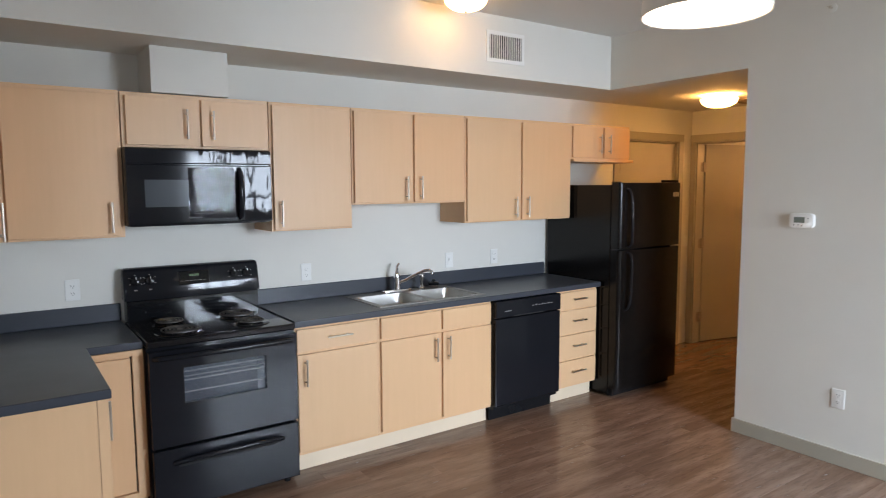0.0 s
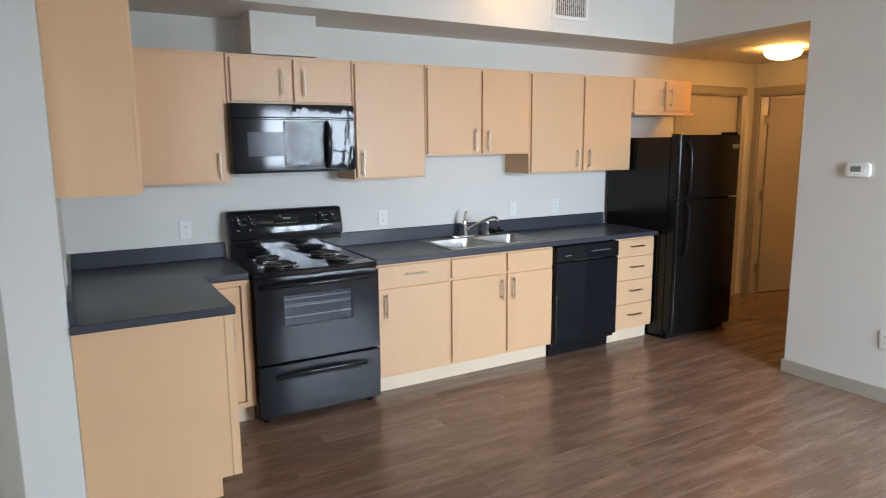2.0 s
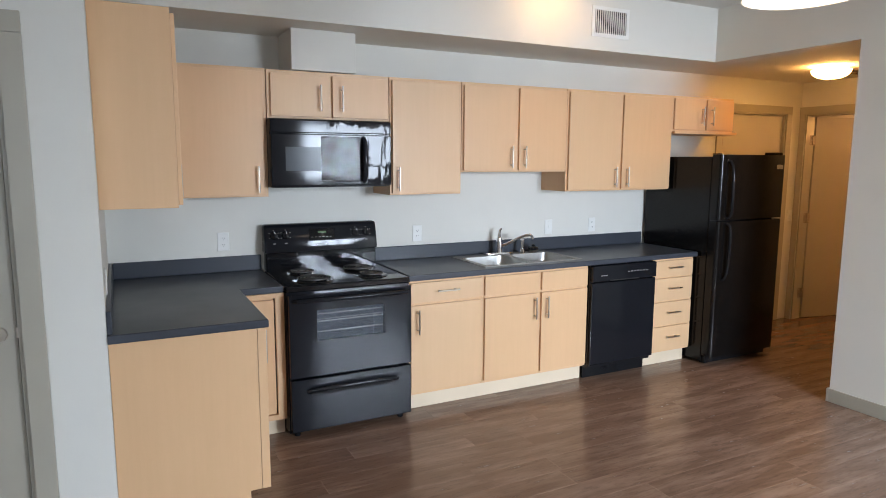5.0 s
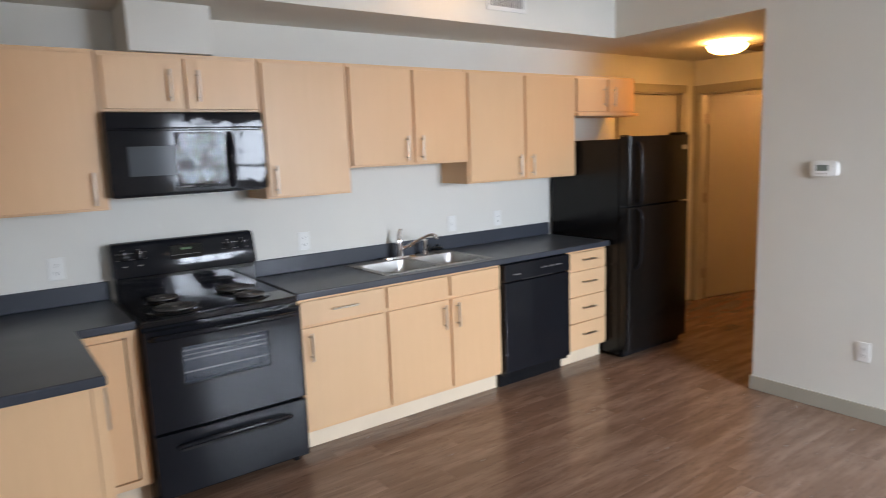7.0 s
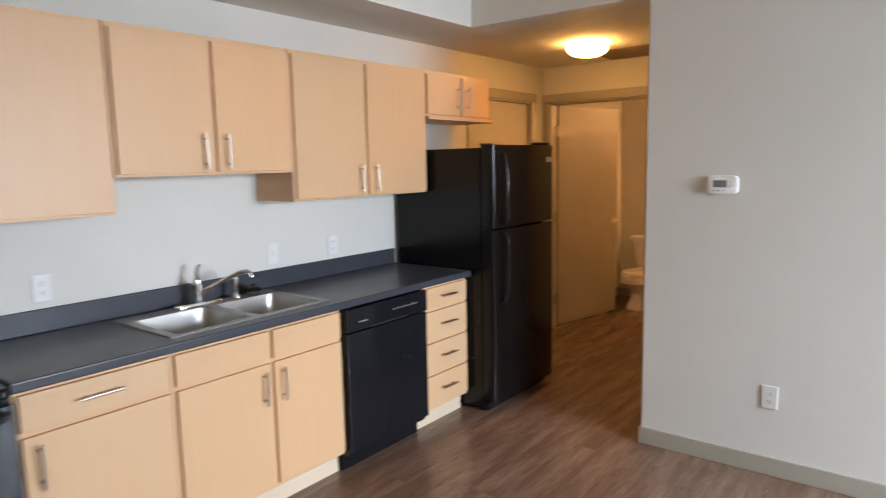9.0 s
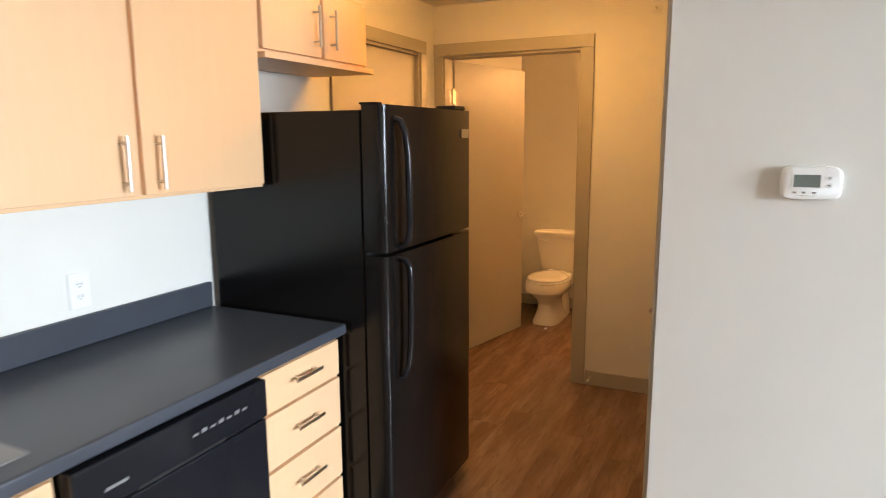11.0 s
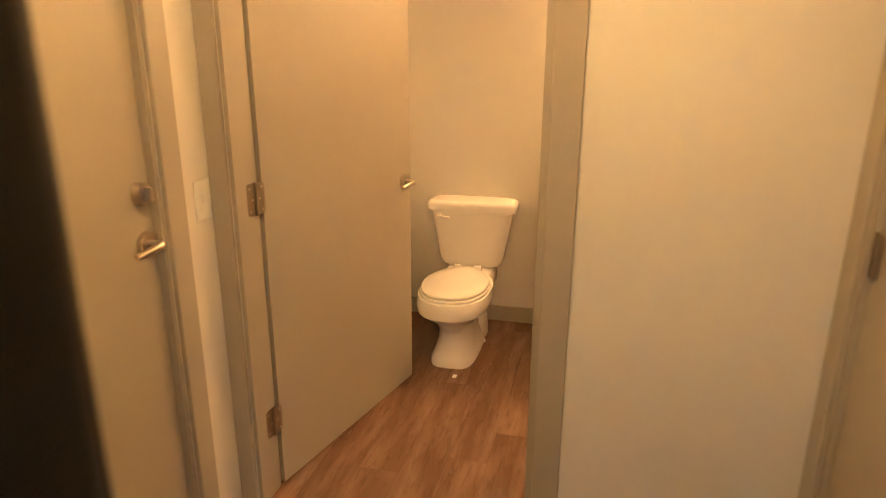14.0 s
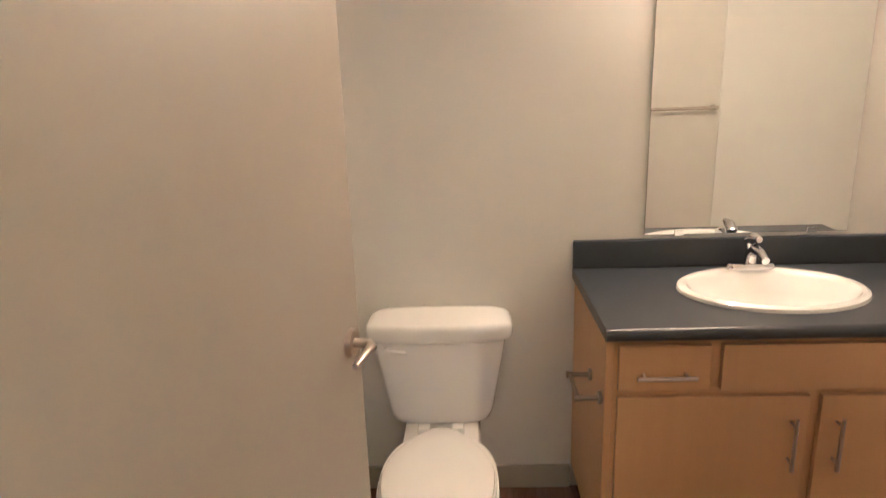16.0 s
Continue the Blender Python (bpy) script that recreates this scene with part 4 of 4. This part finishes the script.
d = leaf("door_2", "grey-beige painted flush bathroom door standing open", (XE + 0.096, -0.078, 0.008), -12.7)
part("leaf", boxed(0.033, 0.942, 0.0, 0.036, 0, 2.05, b=0.002), TRIM, d)
lever(d, 0.886, 0.94, 0.0, -1, -1)
for z in (0.265, 1.037, 1.82):
    hinge(d, 0.0, z, -0.004)

# flush closet door and louvered door of the hall
casing("door_casing_closet", "x", 4.61, 5.25, D_HEAD, YH, 1, "grey-beige casing of the hall closet door")
jamb("door_jamb_closet", "x", 4.61, 5.25, D_HEAD, YH - 0.12, YH)
d = leaf("door_3", "grey-beige painted flush closet door, shut", (4.626, YH - 0.05, 0.008), 0)
part("leaf", boxed(0, 0.608, 0, 0.036, 0, 2.05, b=0.002), TRIM, d)
lever(d, 0.055, 0.945, 0.036, 1, 1)
for z in (0.265, 1.05, 1.82):
    hinge(d, 0.611, z, 0.040)
casing("door_casing_louver", "x", 3.53, 4.27, D_HEAD, YH, 1, "grey-beige casing of the louvered closet door")
jamb("door_jamb_louver", "x", 3.53, 4.27, D_HEAD, YH - 0.12, YH)


def louver_door():
    d = leaf("door_4", "grey-beige painted louvered utility closet door, shut", (3.546, YH - 0.05, 0.008), 0)
    W = 0.708
    for x0, x1 in ((0, 0.195), (W - 0.105, W)):
        part("stile", boxed(x0, x1, 0, 0.034, 0, 2.05, b=0.002), TRIM, d)
    for z0, z1 in ((0, 0.20), (0.905, 1.035), (1.93, 2.05)):
        part("rail", boxed(0.195, W - 0.105, 0.001, 0.033, z0, z1, b=0.002), TRIM, d)
    bm = boxed(0, W - 0.30, -0.003, 0.003, -0.0215, 0.0215, b=0.0012)
    bmesh.ops.rotate(bm, verts=bm.verts, matrix=Matrix.Rotation(radians(21), 3, "X"))
    slat = mesh_of("slat", bm, TRIM)
    for lo, hi in ((0.20, 0.905), (1.035, 1.93)):
        n = int((hi - lo) / 0.030)
        for i in range(n):
            s = part("slat", slat, None, d)
            s.location = (0.195, 0.017, lo + 0.018 + i * (hi - lo - 0.03) / (n - 1))
    # near-black sheet added behind the slats, painting the shade between them
    part("back_panel", boxed(0.196, W - 0.106, -0.012, -0.008, 0.2, 1.93), GASKET_GAP_SHADE, d)
    lever(d, 0.09, 0.962, 0.034, 1, 1)
    for z in (0.265, 1.05, 1.82):
        hinge(d, W + 0.003, z, 0.038)


louver_door()

# closet door of the living room
casing("door_casing_living", "x", -2.10, -1.187, D_HEAD, YD, -1, "grey painted casing of the living room door", w=0.078)
jamb("door_jamb_living", "x", -2.10, -1.187, D_HEAD, YD, YD + 0.12)
d = leaf("door_5", "grey painted flush door beside the peninsula, shut", (-2.084, YD + 0.022, 0.008), 0)
part("leaf", boxed(0, 0.878, 0, 0.036, 0, 2.05, b=0.002), TRIM, d)
lever(d, 0.815, 0.94, 0, -1, -1)
part("latch_plate", boxed(0.874, 0.886, -0.010, -0.0006, 0.92, 0.965, b=0.001), NICKEL, d)
st = thing("door_stop", "white spring door stop on the hall baseboard", "door stop", (XE - 0.018, -1.085, 0.055))
part("spring", tube(bmesh.new(), [(-0.055 * i / 60, 0.006 * math.cos(i * 0.9), 0.006 * math.sin(i * 0.9)) for i in range(61)], 0.0016, 6), NICKEL, st, smooth=True)
part("tip", rod(bmesh.new(), (-0.055, 0, 0), (-0.068, 0, 0), 0.009, 12), PLATE, st, "white rubber tip")


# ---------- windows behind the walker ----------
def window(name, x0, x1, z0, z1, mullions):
    w = thing(name, "white framed window out of view in the living room wall", "window", (0, YS - 0.10, 0), kind="structure")
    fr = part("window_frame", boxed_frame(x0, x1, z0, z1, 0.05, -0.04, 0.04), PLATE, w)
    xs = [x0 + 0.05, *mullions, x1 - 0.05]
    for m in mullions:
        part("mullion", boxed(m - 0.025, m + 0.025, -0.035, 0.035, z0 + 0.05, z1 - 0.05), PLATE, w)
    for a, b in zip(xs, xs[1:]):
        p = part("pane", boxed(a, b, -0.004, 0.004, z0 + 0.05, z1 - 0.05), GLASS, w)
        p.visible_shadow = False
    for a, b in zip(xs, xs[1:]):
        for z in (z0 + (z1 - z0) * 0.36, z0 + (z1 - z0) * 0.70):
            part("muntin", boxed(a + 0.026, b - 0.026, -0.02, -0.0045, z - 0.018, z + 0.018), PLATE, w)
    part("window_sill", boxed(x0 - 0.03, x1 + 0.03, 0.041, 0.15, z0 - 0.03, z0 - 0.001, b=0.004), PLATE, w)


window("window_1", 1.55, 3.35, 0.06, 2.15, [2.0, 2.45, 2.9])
# assumed, never in view: gives the left-hand fill lamp an opening
window("assumed_window", -2.95, -1.65, 0.75, 2.15, [-2.3])


# ---------- bathroom ----------
def toilet():
    t = thing("toilet", "white glazed ceramic two-piece toilet, lid closed", "toilet", (XB - 0.012, -0.430, 0))
    # local: -x towards the room, +y north
    foot = [(-0.405, 0.244, 0.114, 0.0), (-0.405, 0.242, 0.112, 0.028), (-0.407, 0.228, 0.102, 0.045), (-0.41, 0.205, 0.09, 0.11), (-0.42, 0.19, 0.085, 0.17), (-0.44, 0.205, 0.105, 0.215), (-0.465, 0.242, 0.142, 0.255), (-0.487, 0.268, 0.174, 0.290), (-0.487, 0.272, 0.180, 0.325), (-0.484, 0.262, 0.174, 0.364)]
    bowl = part("bowl", loft(bmesh.new(), [oval(cx, 0, z, rx, ry, 44, 3.6 if z < 0.05 else 2.4) for cx, rx, ry, z in foot]), CERAM, t, smooth=True)
    part("deck", boxed(-0.30, -0.02, -0.13, 0.13, 0.25, 0.366, b=0.03), CERAM, t, smooth=True)
    part("trapway", loft(bmesh.new(), [oval(-0.20, 0, z, 0.17, ry, 30, 2.6) for z, ry in ((0, 0.108), (0.12, 0.10), (0.20, 0.09), (0.28, 0.105))]), CERAM, t, smooth=True)
    for y in (-0.105, 0.105):
        part("bolt_cap", loft(bmesh.new(), [oval(-0.30, y, z, r, r, 14) for z, r in ((0, 0.016), (0.012, 0.015), (0.02, 0.006))]), CERAM, t, smooth=True)
    def egg(z, k):
        ring = []
        for a in [2 * math.pi * i / 48 for i in range(48)]:
            c, n = math.cos(a), math.sin(a)
            u = math.copysign(abs(c) ** 0.88, c)
            taper = 1 - 0.42 * max(0, u) ** 1.6
            ring.append((-0.480 + 0.256 * k * u, 0.172 * k * math.copysign(abs(n) ** 0.82, n) * taper, z))
        return ring

    part("seat", loft(bmesh.new(), [egg(z, k) for z, k in ((0.366, 0.97), (0.374, 0.985), (0.380, 0.97))]), CERAM, t, smooth=True)
    part("lid", loft(bmesh.new(), [egg(z, k) for z, k in ((0.382, 0.935), (0.389, 0.95), (0.396, 0.935), (0.401, 0.88), (0.404, 0.6))]), CERAM, t, "glossy white closed toilet lid", True)
    for y in (-0.055, 0.055):
        part("seat_hinge", boxed(-0.245, -0.21, y - 0.02, y + 0.02, 0.366, 0.398, b=0.006), CERAM, t, smooth=True)
    tank = part("tank", loft(bmesh.new(), [oval(-0.098, 0, z, rx, ry, 44, 4.2) for z, rx, ry in ((0.366, 0.060, 0.120), (0.371, 0.074, 0.146), (0.382, 0.083, 0.162), (0.41, 0.088, 0.174), (0.60, 0.092, 0.208), (0.680, 0.095, 0.220))]), CERAM, t, smooth=True)
    part("tank_lid", loft(bmesh.new(), [oval(-0.098, 0, z, 0.104 * k, 0.241 * k, 44, 4.5) for z, k in ((0.669, 0.95), (0.674, 0.985), (0.685, 1.0), (0.703, 1.0), (0.715, 0.985), (0.723, 0.95), (0.727, 0.88), (0.728, 0.7))]), CERAM, t, smooth=True)
    lv = part("flush_lever", rod(bmesh.new(), (-0.190, 0.165, 0.648), (-0.203, 0.165, 0.648), 0.012, 14), CERAM, tank, "white flush lever")
    part("lever_arm", tube(bmesh.new(), [(-0.203, 0.17, 0.649), (-0.207, 0.14, 0.647), (-0.207, 0.105, 0.643)], 0.006, 10), CERAM, lv, smooth=True)


toilet()
solid("paint_chip", boxed(6.375, 6.405, -0.49, -0.472, 0.0, 0.0025, b=0.0008), PLATE, "small white paint chip lying on bathroom floor", "paint chip")


def wall_sprinkler(at, label):
    h = thing("sprinkler_head", label, "sprinkler", at, -90, "fire sprinklers")
    part("escutcheon", loft(bmesh.new(), [[(r * math.cos(a), -d, r * math.sin(a)) for a in [2 * math.pi * i / 28 for i in range(28)]] for d, r in ((0.0005, 0.027), (0.004, 0.026), (0.007, 0.018), (0.008, 0.010))]), WALL, h, smooth=True)
    part("frame", rod(bmesh.new(), (0, -0.006, 0), (0, -0.034, 0), 0.006, 12), NICKEL, h)
    part("deflector", boxed(-0.011, 0.011, -0.040, -0.032, 0.004, 0.008, b=0.001), NICKEL, h)
    part("bulb", rod(bmesh.new(), (0, -0.033, -0.002), (0, -0.044, -0.002), 0.002, 8), NICKEL, h)


wall_sprinkler((XR, -2.17, 2.65), "white sidewall fire sprinkler above the thermostat")
wall_sprinkler((XE, -1.385, 2.258), "white sidewall fire sprinkler on the hall end wall")


def vanity():
    W = 1.095
    v = thing("vanity_cabinet", "amber maple bathroom vanity with drawers over doors", "cabinet", (XB - 0.001, -0.888, 0), -90)
    for name, *piece in (("side_panel", 0.004, 0.022, -0.508, 0, 0.10, 0.812), ("side_panel", W - 0.018, W, -0.508, 0, 0.10, 0.812), ("back_panel", 0.0225, W - 0.0185, -0.02, 0, 0.10, 0.812),
                         ("bottom_panel", 0.0225, W - 0.0185, -0.508, -0.0205, 0.10, 0.118), ("face_frame", 0.0225, W - 0.0185, -0.508, -0.49, 0.1185, 0.812)):
        part(name, boxed(*piece), WOODB, v)
    part("toe_board", boxed(0.004, W, -0.45, -0.435, 0, 0.10), WOODB, v)
    for a, b, pull in ((0.035, 0.275, True), (0.305, 0.805, False), (0.835, 1.075, True)):
        front(v, "drawer_front", a, b, 0.662, 0.792, -0.508, WOODB, PULL_H if pull else None, ((a + b) / 2, 0.712))
    for a, b, px in ((0.035, 0.545, 0.50), (0.575, 1.075, 0.62)):
        front(v, "door", a, b, 0.12, 0.642, -0.508, WOODB, PULL_V, (px, 0.51))
    c = thing("worktop", "dark slate-blue laminate vanity top with backsplash", "worktop", (XB - 0.001, -0.882, 0.85), -90)
    BX, BY, RX, RY = 0.54, -0.265, 0.27, 0.20
    bm = bmesh.new()
    # slab with an oval cut-out: bridge between an outer rectangle and the basin's edge
    n = 48
    inner = oval(BX, BY, 0, RX - 0.02, RY - 0.02, n)
    outer = []
    for x, y, _ in oval(BX, BY, 0, 1, 1, n):
        dx, dy = x - BX, y - BY
        k = min(((1.105 - BX) if dx > 0 else BX) / max(abs(dx), 1e-6), ((-BY) if dy > 0 else (BY + 0.54)) / max(abs(dy), 1e-6))
        outer.append((BX + dx * k, BY + dy * k, 0))
    for corner in ((0, 0), (1.105, 0), (0, -0.54), (1.105, -0.54)):
        j = min(range(n), key=lambda i: (outer[i][0] - corner[0]) ** 2 + (outer[i][1] - corner[1]) ** 2)
        outer[j] = (*corner, 0)
    low = lambda ring, z: [(x, y, z) for x, y, _ in ring]
    loft(bm, [low(inner, -0.035), low(outer, -0.035), low(outer, 0), low(inner, 0)], cap=(False, False))
    part("slab", bm, LAMI, c)
    part("nosing", tube(bmesh.new(), [(0.0, -0.54, -0.018), (0.55, -0.54, -0.018), (1.105, -0.54, -0.018)], 0.018, 16), LAMI, c, smooth=True)
    part("backsplash", boxed(0.0, 1.105, -0.021, -0.001, 0.0005, 0.097, b=0.004), LAMI, c)
    b = thing("washbasin", "white oval ceramic drop-in washbasin", "washbasin", (XB - 0.001, -0.882, 0.85), -90)
    part("basin", loft(bmesh.new(), [oval(BX, BY + dy, z, RX * k, RY * k2, 56) for z, k, k2, dy in ((0.0006, 1.0, 1.0, 0), (0.010, 0.99, 0.985, 0), (0.016, 0.95, 0.93, 0), (0.014, 0.90, 0.86, -0.006), (0.0, 0.86, 0.80, -0.012), (-0.05, 0.76, 0.68, -0.016), (-0.10, 0.56, 0.5, -0.016), (-0.125, 0.3, 0.28, -0.012), (-0.13, 0.06, 0.08, -0.01))], cap=(False, True)), CERAM, b, smooth=True)
    part("drain", rod(bmesh.new(), (BX, BY - 0.01, -0.1285), (BX, BY - 0.01, -0.124), 0.022, 20), CHROME, b, smooth=True)
    f = thing("basin_faucet", "chrome two-handle centre-set basin faucet", "faucet", (XB - 0.001 + BY + 0.172, -0.892 - BX, 0.8655), -90)
    part("base_plate", loft(bmesh.new(), [oval(0, 0, z, 0.078 * k, 0.026 * k, 36, 3) for z, k in ((0, 1), (0.01, 1), (0.018, 0.88))]), CHROME, f, smooth=True)
    part("spout", tube(bmesh.new(), [(0, 0, 0.015), (0, -0.004, 0.05), (0, -0.03, 0.07), (0, -0.07, 0.066), (0, -0.105, 0.052)], 0.014, 14, [0.02, 0.018, 0.016, 0.014, 0.012]), CHROME, f, smooth=True)
    part("lever", tube(bmesh.new(), [(0, 0.004, 0.055), (0, 0.012, 0.085), (0, -0.01, 0.10), (0, -0.05, 0.105)], 0.014, 12, [0.014, 0.02, 0.018, 0.010]), CHROME, f, smooth=True)
    mir = thing("mirror", "frameless rectangular wall mirror above the vanity", "mirror", (XB - 0.001, -1.115, 0.958), -90)
    part("glass", boxed(0, 0.66, -0.006, 0, 0, 0.95, b=0.002), MIRROR, mir)
    part("clip", boxed(0.10, 0.13, -0.009, -0.0062, -0.004, 0.014), CHROME, mir)
    part("clip", boxed(0.53, 0.56, -0.009, -0.0062, -0.004, 0.014), CHROME, mir)
    lamp = thing("vanity_light", "satin nickel vanity light bar with glowing globes", "wall lamp", (XB - 0.001, -1.445, 2.06), -90)
    part("bar", boxed(-0.30, 0.30, -0.03, 0, -0.05, 0.05, b=0.006), NICKEL, lamp)
    for x in (-0.2, 0.0, 0.2):
        part("globe", loft(bmesh.new(), [oval(x, -0.085, -0.055 * math.cos(a), 0.055 * math.sin(a) + 0.0005, 0.055 * math.sin(a) + 0.0005, 20) for a in [math.pi * i / 12 for i in range(13)]]), BULB, lamp, "glowing frosted globe", True)
    tp = thing("toilet_paper_holder", "satin nickel empty toilet paper holder on the vanity side", "paper holder", (6.72, -0.8915, 0.615))
    for x in (-0.072, 0.072):
        a = part("post", tube(bmesh.new(), [(x, 0, 0), (x, 0.05, 0), (x, 0.075, 0)], 0.008, 12, [0.007, 0.007, 0.011]), HINGE, tp, smooth=True)
        part("rose", rod(bmesh.new(), (x, 0.0004, 0), (x, 0.009, 0), 0.018, 20), HINGE, a, smooth=True)
    part("roller", rod(bmesh.new(), (-0.072, 0.064, 0), (0.072, 0.064, 0), 0.006, 12), HINGE, tp, smooth=True)


vanity()
tb = thing("towel_bar", "satin nickel towel bar on the bathroom wall", "towel bar", (XE + 0.1205, -1.64, 1.265), 90)
part("bar", rod(bmesh.new(), (-0.29, -0.06, 0), (0.29, -0.06, 0), 0.009, 14), NICKEL, tb, smooth=True)
for x in (-0.28, 0.28):
    part("post", rod(bmesh.new(), (x, -0.0004, 0), (x, -0.07, 0), 0.013, 16), NICKEL, tb, smooth=True)
tub = thing("bathtub", "white bathtub with a smooth white shower surround", "bathtub", (XE + 0.121, -2.829, 0))
bm = boxed(0, 1.66, 0.81, 0.87, 0, 0.45, b=0.02)
box(bm, 0, 1.66, 0, 0.06, 0, 0.45)
box(bm, 0, 0.09, 0.06, 0.81, 0, 0.45)
box(bm, 1.57, 1.66, 0.06, 0.81, 0, 0.45)
box(bm, 0.09, 1.57, 0.06, 0.81, 0, 0.10)
part("tub", bm, CERAM, tub)
part("surround", boxed(0.0005, 0.012, 0.02, 0.87, 0.4505, 1.95, b=0.003), PLATE, tub, "white shower surround panel")
part("surround", boxed(0.013, 1.66, 0.0005, 0.012, 0.4505, 1.95, b=0.003), PLATE, tub, "white shower surround panel")

# ---------- floor planks ----------
floor = thing("floor", "brown-grey wood-look vinyl plank floor", "floor", kind="structure")
PW, PLN = 0.152, 1.219
cache, far = {}, bmesh.new()


def plank_mesh(length, width):
    key = (round(length, 3), round(width, 3))
    if key not in cache:
        bm = bmesh.new()
        b = 0.0006
        rings = [[(-length / 2 + i, -width / 2 + i, z), (length / 2 - i, -width / 2 + i, z), (length / 2 - i, width / 2 - i, z), (-length / 2 + i, width / 2 - i, z)]
                 for i, z in ((0.0002, -0.006), (0.0002, -b), (b, 0.0))]
        cache[key] = mesh_of("plank", loft(bm, rings), VINYL)
    return cache[key]


rng = random.Random(7)
y = 0.0
while y > YS - 0.01:
    y1 = max(y - PW, YS)
    start = XL if y1 >= YD else XW
    x = start - rng.random() * PLN
    end = XB if y > -2.5 else XR
    while x < end:
        a, b = max(x, start), min(x + PLN, end)
        if b - a > 0.02 and y - y1 > 0.01:
            cx, cy = (a + b) / 2, (y + y1) / 2
            if cx > -1.6 and cy > -4.6:
                p = part("plank", plank_mesh(b - a, y - y1), None, floor)
                p.location = (cx, cy, 0)
            else:
                box(far, a + 0.0006, b - 0.0006, y1 + 0.0006, y - 0.0006, -0.006, 0.0)
        x += PLN
    y -= PW
tagged(part("far_planks", far, VINYL, floor), kind="stuff")
